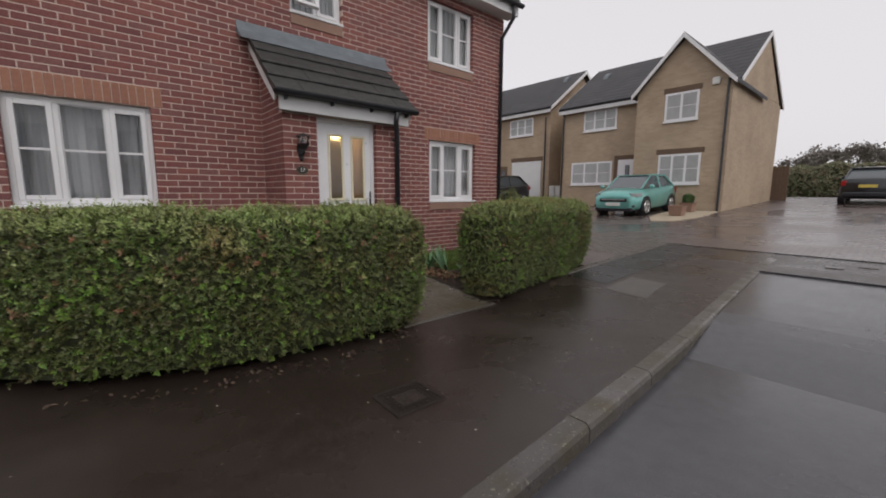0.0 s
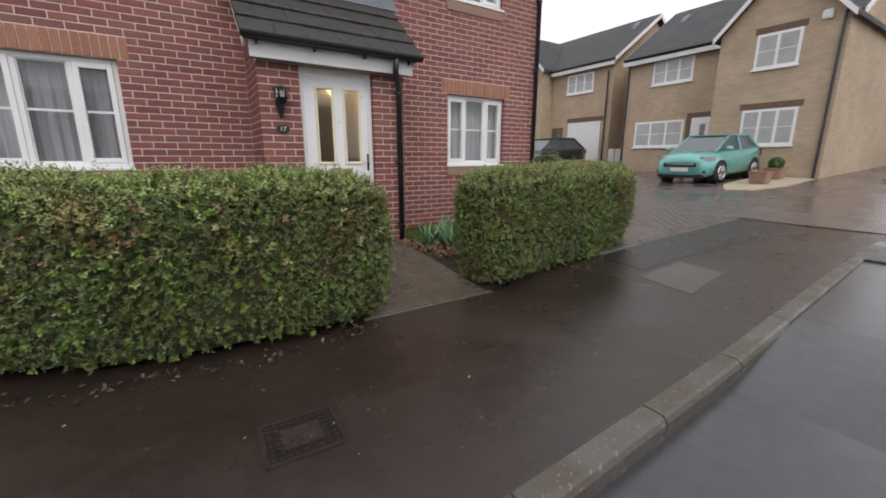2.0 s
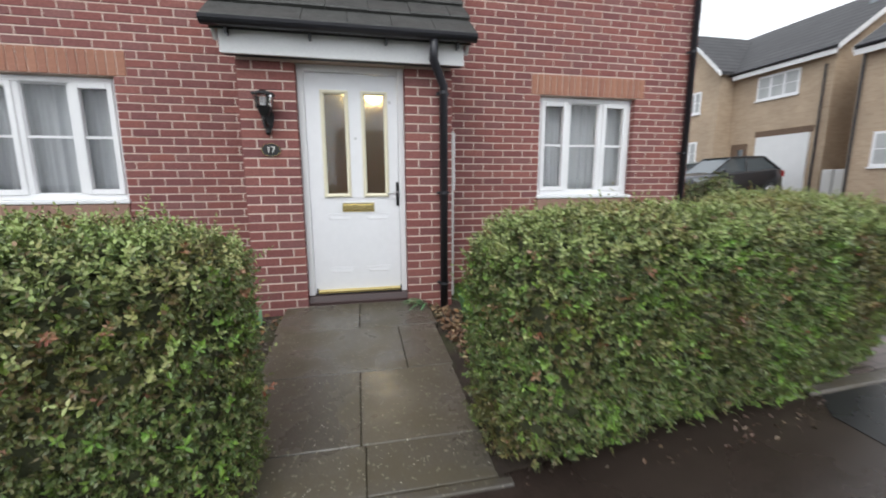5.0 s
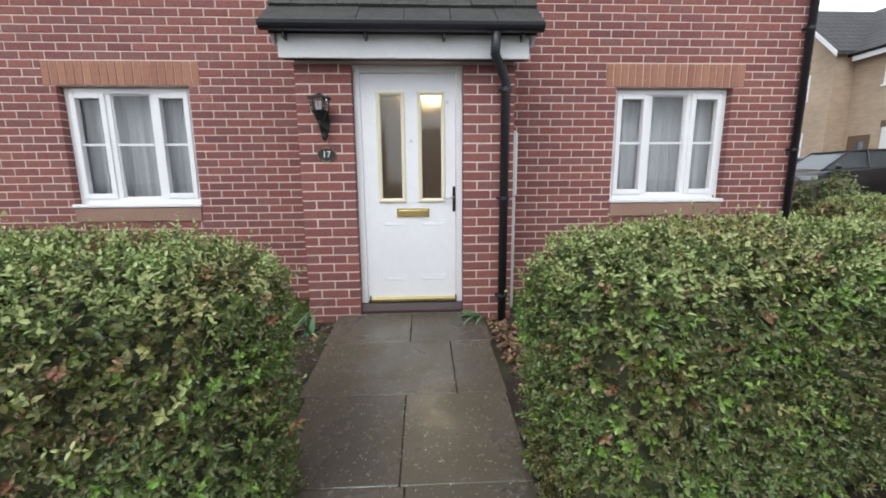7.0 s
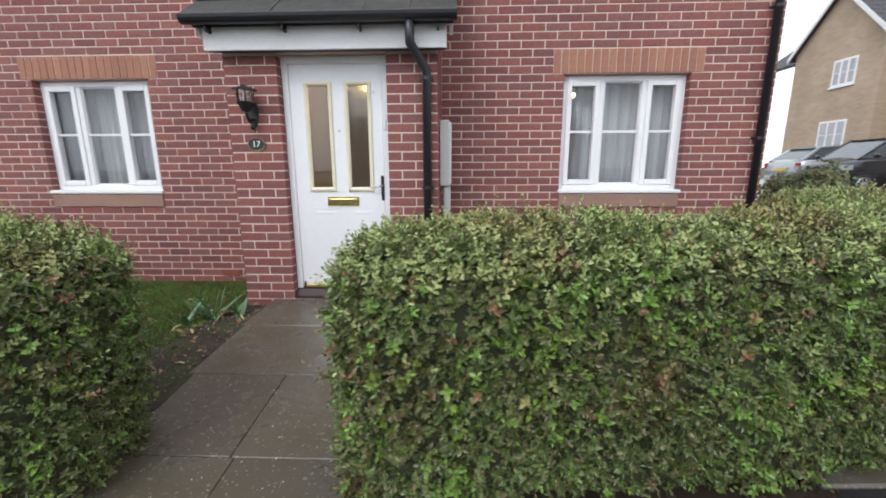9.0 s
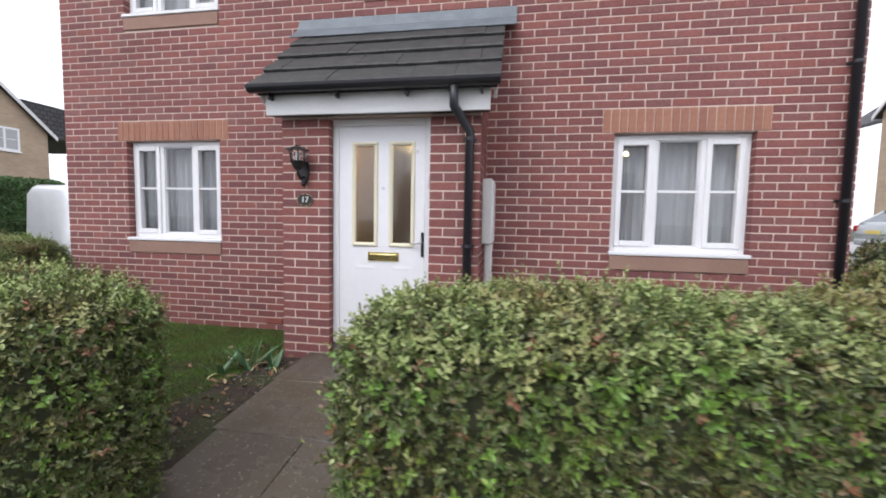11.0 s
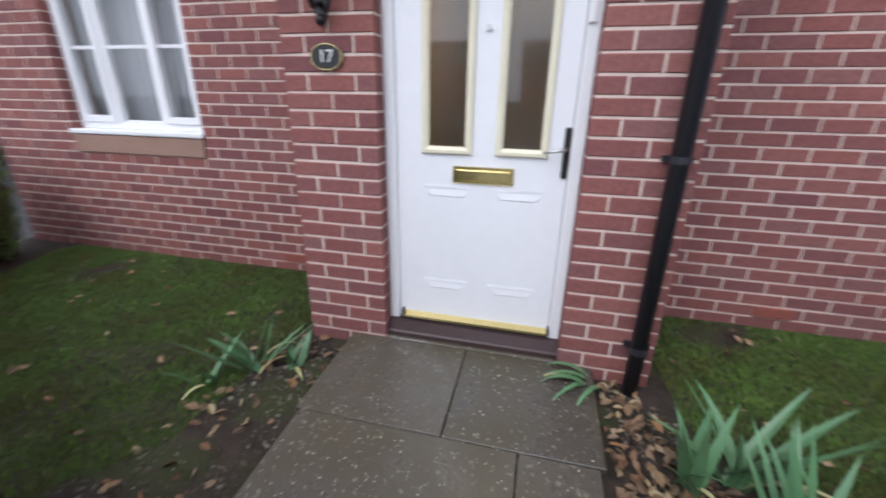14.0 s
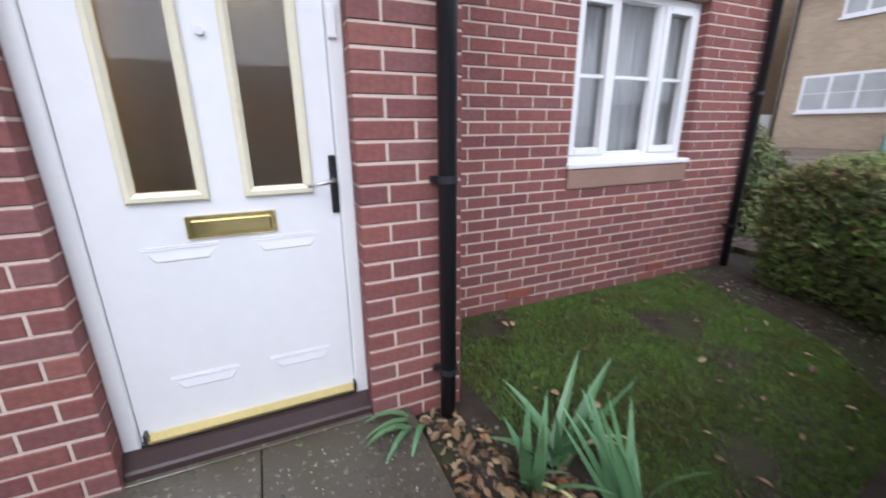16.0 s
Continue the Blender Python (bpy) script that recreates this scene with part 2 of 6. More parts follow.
lit("warm_bulb", (1.0, 0.72, 0.3), 25.0)
lit("hall_glow", (1.0, 0.76, 0.36), 8.0)


def paint_mat(name, c):
    m, nt, b = nodes_of(name, 0.28, 0.35)
    b.inputs["Base Color"].default_value = (*c, 1)
    b.inputs["Coat Weight"].default_value = 0.7
    b.inputs["Coat Roughness"].default_value = 0.06
    col = ramp(nt, tex_noise(nt, 4, 4), [(0.3, scaled(c, 0.93)), (0.7, scaled(c, 1.05))])
    nt.links.new(col, b.inputs["Base Color"])


paint_mat("mint_paint", (0.17, 0.47, 0.43))
paint_mat("black_paint", (0.02, 0.021, 0.026))
paint_mat("silver_paint", (0.35, 0.38, 0.38))
paint_mat("white_van_paint", (0.78, 0.79, 0.80))
plain("car_glass", (0.075, 0.09, 0.10), 0.05, vary=0.1, relief=0.0, spec=1.0)
plain("lamp_clear", (0.33, 0.36, 0.37), 0.08, vary=0.1, relief=0.0)
plain("lamp_red", (0.35, 0.02, 0.02), 0.15, vary=0.1, relief=0.0)


def tan_wall_mat(name, cols, mortar, bw=0.225, rh=0.075, joint=0.006, rough=0.85):
    m, nt, b = nodes_of(name, rough, 0, 0.3)
    tc = nt.nodes.new("ShaderNodeTexCoord")
    sep = nt.nodes.new("ShaderNodeSeparateXYZ")
    add = nt.nodes.new("ShaderNodeMath")
    comb = nt.nodes.new("ShaderNodeCombineXYZ")
    bt = nt.nodes.new("ShaderNodeTexBrick")
    nt.links.new(tc.outputs["Object"], sep.inputs[0])
    nt.links.new(sep.outputs[0], add.inputs[0])
    nt.links.new(sep.outputs[1], add.inputs[1])
    nt.links.new(add.outputs[0], comb.inputs[0])
    nt.links.new(sep.outputs[2], comb.inputs[1])
    nt.links.new(comb.outputs[0], bt.inputs["Vector"])
    bt.inputs["Scale"].default_value = 1.0
    bt.inputs["Brick Width"].default_value, bt.inputs["Row Height"].default_value = bw, rh
    bt.inputs["Mortar Size"].default_value = joint
    for s, c in (("Color1", cols[0]), ("Color2", cols[1]), ("Mortar", mortar)):
        bt.inputs[s].default_value = (*c, 1)
    col = mix(nt, 0.5, bt.outputs["Color"], ramp(nt, tex_noise(nt, 0.8, 5), [(0.3, (0.75, 0.73, 0.72)), (0.7, (1.2, 1.18, 1.15))]), "MULTIPLY")
    nt.links.new(col, b.inputs["Base Color"])
    bump(nt, b, bt.outputs["Fac"], -0.3, 0.006)


tan_wall_mat("tan_brick", ((0.46, 0.36, 0.26), (0.40, 0.305, 0.22)), (0.46, 0.38, 0.29))
tan_wall_mat("far_roof", ((0.07, 0.068, 0.072), (0.052, 0.05, 0.054)), (0.022, 0.022, 0.024), 0.3, 0.21, 0.022, 0.6)
tan_wall_mat("green_roof", ((0.115, 0.14, 0.135), (0.09, 0.112, 0.108)), (0.035, 0.045, 0.043), 0.3, 0.21, 0.022, 0.6)
tan_wall_mat("brown_brick", ((0.24, 0.12, 0.085), (0.18, 0.09, 0.07)), (0.28, 0.2, 0.16))

net = MATS["curtain_net"].node_tree.nodes["Principled BSDF"]
net.inputs["Alpha"].default_value = 0.82

# ---- mesh helpers ----


def part(name, bm, material, parent=None, label="", smooth=False):
    """Links a bmesh as one mesh object, under a thing or part if one is given."""
    me = bpy.data.meshes.new(name)
    bmesh.ops.recalc_face_normals(bm, faces=bm.faces)
    bm.to_mesh(me)
    bm.free()
    me.materials.append(MATS[material])
    if smooth:
        me.shade_smooth()
    ob = new(name, me)
    if parent:
        ob.parent = parent
    if label:
        ob["label"] = label
    return ob


def raw(name, verts, faces, material, parent=None):
    me = bpy.data.meshes.new(name)
    me.from_pydata(verts, [], faces)
    me.materials.append(MATS[material])
    me.update()
    ob = new(name, me)
    if parent:
        ob.parent = parent
    return ob


def thing(name, label, category, group="", kind="", at=(0, 0, 0), turn=0):
    ob = new(name)
    ob.empty_display_size = 0.1
    ob.matrix_world = pose(*at, 0, 0, turn)
    return tagged(ob, label, category, group, kind)


def box(bm, x0, x1, y0, y1, z0, z1, bevel=0.0, seg=1):
    r = bmesh.ops.create_cube(bm, size=1.0, matrix=Matrix.LocRotScale(((x0 + x1) / 2, (y0 + y1) / 2, (z0 + z1) / 2), None, (abs(x1 - x0), abs(y1 - y0), abs(z1 - z0))))
    if bevel:
        edges = list({e for v in r["verts"] for e in v.link_edges})
        bmesh.ops.bevel(bm, geom=edges, offset=bevel, segments=seg, affect="EDGES", profile=0.5)
    return bm


def boxed(*a, **k):
    return box(bmesh.new(), *a, **k)


def cyl(bm, p, q, r, seg=12, r2=None):
    p, q = Vector(p), Vector(q)
    m = Matrix.Translation((p + q) / 2) @ (q - p).to_track_quat("Z", "Y").to_matrix().to_4x4()
    bmesh.ops.create_cone(bm, cap_ends=True, segments=seg, radius1=r, radius2=r if r2 is None else r2, depth=(q - p).length, matrix=m)
    return bm


def tube(bm, pts, r, seg=10):
    """A bent pipe through the points, with mitred corners."""
    pts = [Vector(p) for p in pts]
    rings = []
    for i, p in enumerate(pts):
        a = (p - pts[i - 1]).normalized() if i else (pts[1] - p).normalized()
        b = (pts[i + 1] - p).normalized() if i < len(pts) - 1 else a
        d = (a + b).normalized()
        k = 1.0 / max(0.5, d.dot(a))
        q = d.to_track_quat("Z", "X" if abs(d.x) < 0.9 else "Y")
        rings.append([bm.verts.new(p + q @ Vector((math.cos(j * math.tau / seg) * r * k, math.sin(j * math.tau / seg) * r * k, 0))) for j in range(seg)])
    for a, b in zip(rings, rings[1:]):
        off = min(range(seg), key=lambda s: sum((a[j].co - b[(j + s) % seg].co).length for j in range(seg)))
        for j in range(seg):
            bm.faces.new((a[j], a[(j + 1) % seg], b[(j + 1 + off) % seg], b[(j + off) % seg]))
    bm.faces.new(rings[0])
    bm.faces.new(rings[-1])
    return bm


def prism(bm, outline, axis, lo, hi):
    """A solid from a flat outline: pairs in the two axes left over, swept along axis (0, 1 or 2) from lo to hi."""
    def at(p, v):
        c = list(p)
        c.insert(axis, v)
        return bm.verts.new(c)
    a, b = [at(p, lo) for p in outline], [at(p, hi) for p in outline]
    bm.faces.new(a)
    bm.faces.new(b)
    for i in range(len(outline)):
        j = (i + 1) % len(outline)
        bm.faces.new((a[i], a[j], b[j], b[i]))
    return bm


def pierced(bm, u0, u1, z0, z1, holes, d0, d1, axis):
    """A wall slab with rectangular holes (u0, u1, z0, z1); thickness d0 to d1. axis 0: the wall runs along x, 1: along y."""
    us = sorted({u0, u1, *[h[0] for h in holes], *[h[1] for h in holes]})
    zs = sorted({z0, z1, *[h[2] for h in holes], *[h[3] for h in holes]})
    us, zs = [u for u in us if u0 <= u <= u1], [z for z in zs if z0 <= z <= z1]
    solid = {}
    for i in range(len(us) - 1):
        for j in range(len(zs) - 1):
            cu, cz = (us[i] + us[i + 1]) / 2, (zs[j] + zs[j + 1]) / 2
            solid[i, j] = not any(h[0] < cu < h[1] and h[2] < cz < h[3] for h in holes)
    vert = {}

    def v(i, j, d):
        if (i, j, d) not in vert:
            p = (us[i], d, zs[j]) if axis == 0 else (d, us[i], zs[j])
            vert[i, j, d] = bm.verts.new(p)
        return vert[i, j, d]
    for (i, j), s in solid.items():
        if not s:
            continue
        for d in (d0, d1):
            bm.faces.new((v(i, j, d), v(i + 1, j, d), v(i + 1, j + 1, d), v(i, j + 1, d)))
        for (a, b), e in (((i - 1, j), ((i, j), (i, j + 1))), ((i + 1, j), ((i + 1, j), (i + 1, j + 1))), ((i, j - 1), ((i, j), (i + 1, j))), ((i, j + 1), ((i, j + 1), (i + 1, j + 1)))):
            if not solid.get((a, b), False):
                bm.faces.new((v(*e[0], d0), v(*e[1], d0), v(*e[1], d1), v(*e[0], d1)))
    return bm


def grade(x):
    """Height of the street, which climbs gently along x."""
    k = max(0.0, min(25.0, x - 1.0))
    return -0.13 + 0.042 * k


def sheet(name, xs, ys, z, material, parent=None, thick=0.12, label="", kind="structure"):
    """A paved sheet with thickness; z is a function of x and y."""
    bm = bmesh.new()
    top = [[bm.verts.new((x, y, z(x, y))) for y in ys] for x in xs]
    low = [[bm.verts.new((x, y, z(x, y) - thick)) for y in ys] for x in xs]
    nx, ny = len(xs), len(ys)
    for i in range(nx - 1):
        for j in range(ny - 1):
            bm.faces.new((top[i][j], top[i + 1][j], top[i + 1][j + 1], top[i][j + 1]))
    for i in range(nx - 1):
        for j in (0, ny - 1):
            bm.faces.new((top[i][j], top[i + 1][j], low[i + 1][j], low[i][j]))
    for j in range(ny - 1):
        for i in (0, nx - 1):
            bm.faces.new((top[i][j], top[i][j + 1], low[i][j + 1], low[i][j]))
    ob = part(name, bm, material, parent, label)
    if kind and not parent:
        tagged(ob, label, "", "", kind)
    return ob


def steps(a, b, n):
    return [a + (b - a) * i / n for i in range(n + 1)]

# ---- ground, road, pavement ----
FAR = [-400, -60, -30, 1, 4, 6, 10, 14, 18, 22, 26, 60, 400]
sheet("ground", FAR, [-400, -60, -20, 0, 20, 60, 400], lambda x, y: grade(x) - 0.16, "lawn_soil", label="damp grassy ground reaching the horizon")


def kerb_y(x):
    return 0.875 + 0.05 * max(-6.0, min(4.4, x))


def drop(x):
    """How far the road lies below the kerb; it fades out at the dropped kerb."""
    return 0.012 + 0.095 * max(0.0, min(1.0, (2.0 - x) / 1.1))


XR = [-30, -12, -8, -6, -5, -4, -3, -2, -1, 0, 0.5, 0.9, 1.2, 1.5, 1.8, 2.1, 2.5, 3, 3.5, 4.38]
bm = bmesh.new()
rows_ = [[bm.verts.new((x, y if k else kerb_y(x), grade(x) - drop(x) - (0.03 if k == 3 else 0))) for k, y in enumerate((0, -1.2, -3.0, -9.0))] for x in XR]
for a, b in zip(rows_, rows_[1:]):
    for k in range(3):
        bm.faces.new((a[k], b[k], b[k + 1], a[k + 1]))
tagged(part("road", bm, "road_tarmac"), "dark wet tarmac road with a pale kerb", "road", kind="structure")
bm = bmesh.new()
XP = XR[:-1] + [4.3, 5.2, 6.1]
rows_ = [[bm.verts.new((x, y if k else kerb_y(x) + 0.125, grade(x))) for k, y in enumerate((0, 1.8, 2.6, 3.02, 4.2))] for x in XP]
for a, b in zip(rows_, rows_[1:]):
    for k in range(4 if b[0].co.x < 2.7 else 3):
        bm.faces.new((a[k], b[k], b[k + 1], a[k + 1]))
pavement = tagged(part("pavement", bm, "pavement_tarmac"), "wet brown-grey tarmac pavement with puddled sheen", "pavement", kind="structure")
sheet("crossing", [4.395, 5.2, 6.1], steps(-9, 1.38, 8), lambda x, y: grade(x) - 0.004, "pavement_tarmac", label="wet tarmac strip across the end of the road")
sheet("paving", [6.12, 8, 10, 12, 14, 18, 22, 26, 34], steps(-16, 24, 20), lambda x, y: grade(x) + 0.005, "block_paving", label="wet brown block paving of a shared drive")


def laid(name, outline, dz, material, label, kind="structure", parent=None, thick=0.05):
    """A flat laid area with a real edge, following the street's slope."""
    bm = bmesh.new()
    n = len(outline)
    a = [bm.verts.new((x, y, grade(x) + dz)) for x, y in outline]
    c = [bm.verts.new((x, y, grade(x) + dz - thick)) for x, y in outline]
    bm.faces.new(a)
    for k in range(n):
        bm.faces.new((a[k], a[(k + 1) % n], c[(k + 1) % n], c[k]))
    bmesh.ops.triangulate(bm, faces=bm.faces[:])
    return tagged(part(name, bm, material, parent), label, "", "", kind)


laid("driveway", [(2.5, 3.06), (6.115, 3.06), (6.115, 24), (4.45, 24), (4.4, 5.6), (4.2, 4.6), (3.75, 3.75), (3.1, 3.3)], 0.012, "block_paving", "block paved driveway beside the house")
laid("fresh_tarmac_patch", [(2.35, 2.78), (2.5, 2.94), (6.05, 2.98), (6.08, 2.2), (4.6, 2.2), (3.1, 2.31), (2.3, 2.31)], 0.004, "fresh_tarmac", "smooth black newer tarmac beside the driveway")
laid("concrete_patch", [(2.07, 2.20), (2.40, 2.235), (2.62, 2.215), (2.87, 2.24), (2.845, 2.02), (2.80, 1.76), (2.45, 1.735), (2.2, 1.70), (1.975, 1.665), (2.0, 1.9)], 0.003, "concrete_patch", "pale square patch in the wet pavement")
# edging stones between pavement and drive
for i in range(4):
    x0 = 2.45 + i * 0.915
    bm = boxed(x0, min(x0 + 0.905, 6.1), 2.95, 3.055, -0.1, 0.0, 0.01)
    for v in bm.verts:
        v.co.z += grade(v.co.x) + 0.016
    part("edging_stone", bm, "kerb_stone", pavement)
for x0, x1, y0, y1 in ((4.372, 4.394, -9, 1.11), (6.1, 6.122, -9, 3.0)):
    laid("tar_joint", [(x0, y0), (x1, y0), (x1, y1), (x0, y1)], 0.009, "fresh_tarmac", "black tar joint across the road")
for x, y in ((5.3, 0.42), (5.6, 0.1)):
    laid("stop_tap_cover", [(x - 0.09, y - 0.1), (x + 0.09, y - 0.1), (x + 0.09, y + 0.1), (x - 0.09, y + 0.1)], 0.006, "concrete_patch", "small pale cover set in the tarmac")
# sunken inspection cover with a raised tread
cover = thing("inspection_cover", "rusty dark iron inspection cover in the pavement", "manhole cover", at=(-1.33, 1.70, grade(-1)), turn=-2)
bm = bmesh.new()
for a in ((-0.17, 0.17, -0.15, -0.128), (-0.17, 0.17, 0.128, 0.15), (-0.17, -0.148, -0.128, 0.128), (0.148, 0.17, -0.128, 0.128)):
    box(bm, *a, -0.02, 0.006)
part("rim", bm, "cover_rim", cover)
bm = boxed(-0.146, 0.146, -0.126, 0.126, -0.02, 0.002)
part("lid", bm, "cover_iron", cover)
part("plate", boxed(-0.085, 0.085, -0.07, 0.07, 0.0, 0.005, 0.002), "cover_plate", cover, "worn plain plate in the middle of the lid")
rng = random.Random(12)
for k in range(9):
    for q in range(8):
        x, y = -0.13 + k * 0.0325, -0.11 + q * 0.0315
        if abs(x) > 0.095 or abs(y) > 0.08:
            x, y, r = x + rng.uniform(-0.004, 0.004), y + rng.uniform(-0.004, 0.004), rng.uniform(0.008, 0.012)
            part("tread", boxed(x - r, x + r, y - r * 0.8, y + r * 0.8, 0.001, rng.uniform(0.004, 0.007), 0.002), "cover_rim", cover)

sheet("side_drive", [-13, -8, -4.2], [4.2, 6, 9, 14], lambda x, y: -0.135, "road_tarmac", label="wet tarmac drive beside the house")

# kerb stones
for i in range(16):
    x0, x1 = -9.0 + i * 0.915, -9.0 + i * 0.915 + 0.905
    bm = bmesh.new()
    vs = []
    for x in (x0, x1):
        z, y = grade(x), kerb_y(x)
        for dy, dz in ((0, -0.25), (0, -0.03), (0.012, -0.006), (0.03, 0.004), (0.125, 0.004), (0.125, -0.25)):
            vs.append(bm.verts.new((x, y + dy, z + dz)))
    for k in range(6):
        bm.faces.new((vs[k], vs[(k + 1) % 6], vs[6 + (k + 1) % 6], vs[6 + k]))
    bm.faces.new(vs[:6])
    bm.faces.new(vs[6:])
    part("kerb_stone", bm, "kerb_stone", pavement)

# ---- the brick house ----
WALL_Y, HX0, HX1, EAVE = 5.65, -4.13, 4.0, 4.98
LWIN, RWIN = (-3.285, -2.085, 0.925, 2.055), (2.03, 3.22, 0.925, 2.055)
UWIN = [(-3.26, -2.07, 3.42, 4.48), (-0.42, 0.36, 3.54, 4.48), (2.0, 3.12, 3.40, 4.48)]
HOLES = [LWIN, RWIN, *UWIN]
house = thing("brick_house", "two-storey red brick house with white windows", "house")
bm = bmesh.new()
pierced(bm, HX0 + 0.004, HX1 - 0.004, -0.2, EAVE, [*[(p - 0.004, q + 0.004, r - 0.004, s + 0.004) for p, q, r, s in HOLES], (-0.6, 0.6, 0.01, 2.34)], WALL_Y + 0.005, WALL_Y + 0.3, 0)
part("front_wall", bm, "mortar", house)
for x0, x1, nm in ((HX0, HX0 + 0.28, "side_wall"), (HX1 - 0.28, HX1, "side_wall")):
    part(nm, prism(bmesh.new(), [(WALL_Y + 0.302, -0.2), (13.6, -0.2), (13.6, EAVE), (9.6, 7.9), (WALL_Y + 0.302, EAVE)], 0, x0, x1), "red_brick", house)
part("back_wall", boxed(HX0 + 0.282, HX1 - 0.282, 13.3, 13.6, -0.2, EAVE), "red_brick", house)
bm = prism(bmesh.new(), [(WALL_Y - 0.32, EAVE - 0.06), (9.6, 8.05), (13.9, EAVE - 0.06), (13.9, EAVE - 0.16), (9.6, 7.95), (WALL_Y - 0.32, EAVE - 0.16)], 0, HX0 - 0.12, HX1 + 0.12)
part("roof", bm, "roof_tile", house)
part("fascia", boxed(HX0 - 0.1, HX1 + 0.1, WALL_Y - 0.29, WALL_Y - 0.265, EAVE - 0.36, EAVE - 0.165), "white_paint", house)
part("soffit", boxed(HX0 - 0.1, HX1 + 0.1, WALL_Y - 0.263, WALL_Y - 0.01, EAVE - 0.36, EAVE - 0.34), "white_paint", house)


def half_pipe(x0, x1, y, z, r):
    bm = bmesh.new()
    n = 8
    out = [(y + r * math.cos(math.pi + math.pi * i / n), z + r * math.sin(math.pi + math.pi * i / n)) for i in range(n + 1)]
    inn = [(y + (r - 0.006) * math.cos(math.tau - math.pi * i / n), z + (r - 0.006) * math.sin(math.tau - math.pi * i / n)) for i in range(n + 1)]
    return prism(bm, out + inn, 0, x0, x1)


part("gutter", half_pipe(HX0 - 0.14, HX1 + 0.16, WALL_Y - 0.35, EAVE - 0.16, 0.06), "black_plastic", house)


def drain_pipe(x, y, z0, pts_top, parent, r=0.034, joints=()):
    pipe = part("downpipe", tube(bmesh.new(), [(x, y, z0), *[(x, y, pts_top[0][2] - 0.0)], *pts_top[1:]] if len(pts_top) > 1 else [(x, y, z0), pts_top[0]], r), "black_plastic", parent, "black plastic downpipe", True)
    for z in joints:
        bm = cyl(bmesh.new(), (x, y, z - 0.013), (x, y, z + 0.013), r + 0.005, 12)
        part("pipe_clip", box(bm, x - 0.055, x + 0.055, y + r - 0.004, y + r + 0.012, z - 0.012, z + 0.012), "black_plastic", pipe)
    return pipe


drain_pipe(HX1 - 0.10, WALL_Y - 0.05, -0.12, [(HX1 - 0.10, WALL_Y - 0.05, EAVE - 0.75), (HX1 - 0.10, WALL_Y - 0.34, EAVE - 0.45), (HX1 - 0.10, WALL_Y - 0.34, EAVE - 0.2)], house, joints=(0.35, 1.45, 2.6, 3.7))

# bricks of the front wall: pieces sit 7 mm proud of the mortar bed
COURSE, BRICK = 0.075, 0.225


def brick_runs(u0, u1, z0, z1, holes, shift=0.0, soldiers=()):
    """Stretcher bond over a wall: (start, end, bottom, top) of every brick, cut round the holes."""
    out = []
    k = 0
    z = z0
    while z < z1 - 0.01:
        blocks = sorted([(h[0], h[1]) for h in (*holes, *soldiers) if h[2] < z + 0.04 < h[3]])
        free, a = [], u0
        for b0, b1 in blocks:
            if b0 > a:
                free.append((a, b0))
            a = max(a, b1)
        if a < u1:
            free.append((a, u1))
        off = u0 + shift - (BRICK / 2 if k % 2 else 0) - BRICK
        for f0, f1 in free:
            n = int((f0 - off) / BRICK)
            u = off + n * BRICK
            while u < f1:
                s, e = max(u, f0) + (0.0055 if u > f0 else 0.0), min(u + BRICK, f1) - (0.0055 if u + BRICK < f1 else 0.0)
                if e - s > 0.006:
                    out.append((s, e, z + 0.0055, z + COURSE - 0.0055))
                u += BRICK
        z += COURSE
        k += 1
    return out


def brick_mesh(w, h, depth=0.1):
    """Front and four sides with a slightly worn arris, front towards -y."""
    c = 0.003
    v = [(0, depth, 0), (w, depth, 0), (w, depth, h), (0, depth, h), (0, c, 0), (w, c, 0), (w, c, h), (0, c, h), (c, 0, c), (w - c, 0, c), (w - c, 0, h - c), (c, 0, h - c)]
    f = [(8, 9, 10, 11)]
    for a, b in ((0, 4), (4, 8)):
        for i in range(4):
            j = (i + 1) % 4
            f.append((a + i, a + j, b + j, b + i))
    return v, f


BRICKS = {}


def lay_bricks(parent, runs, where, single, material="red_brick", name="brick"):
    """where(u, z) gives the pose of a brick; those for which single(u, z) holds become pieces of their own, the rest one joined mesh."""
    verts, faces = [], []
    for s, e, z0, z1 in runs:
        w, h = round(e - s, 3), round(z1 - z0, 3)
        m = where(s, z0)
        if single(s, z0):
            key = (w, h, material)
            if key not in BRICKS:
                me = bpy.data.meshes.new(name)
                v, f = brick_mesh(w, h)
                me.from_pydata(v, [], f)
                me.materials.append(MATS[material])
                BRICKS[key] = me
            ob = new(name, BRICKS[key])
            ob.parent = parent
            ob.matrix_basis = m @ pose(random.uniform(-0.0008, 0.0008), random.uniform(-0.0015, 0.0015), random.uniform(-0.001, 0.001))
        else:
            v, f = brick_mesh(w, h)
            n = len(verts)
            jitter = random.uniform(-0.0015, 0.0015)
            verts += [tuple(m @ Vector((x, y + jitter, z))) for x, y, z in v]
            faces += [tuple(i + n for i in q) for q in f]
    if verts:
        tagged(raw(name + "work", verts, faces, material + "_rows" if material + "_rows" in MATS else material, parent), kind="stuff")


def soldier_zone(w):
    return (w[0] - 0.11, w[1] + 0.11, w[3], w[3] + 0.225)


SOLD = [soldier_zone(w) for w in HOLES[:2]]
SUB = [(w[0], w[1], w[2] - 0.145, w[2]) for w in HOLES]

# ---- windows ----


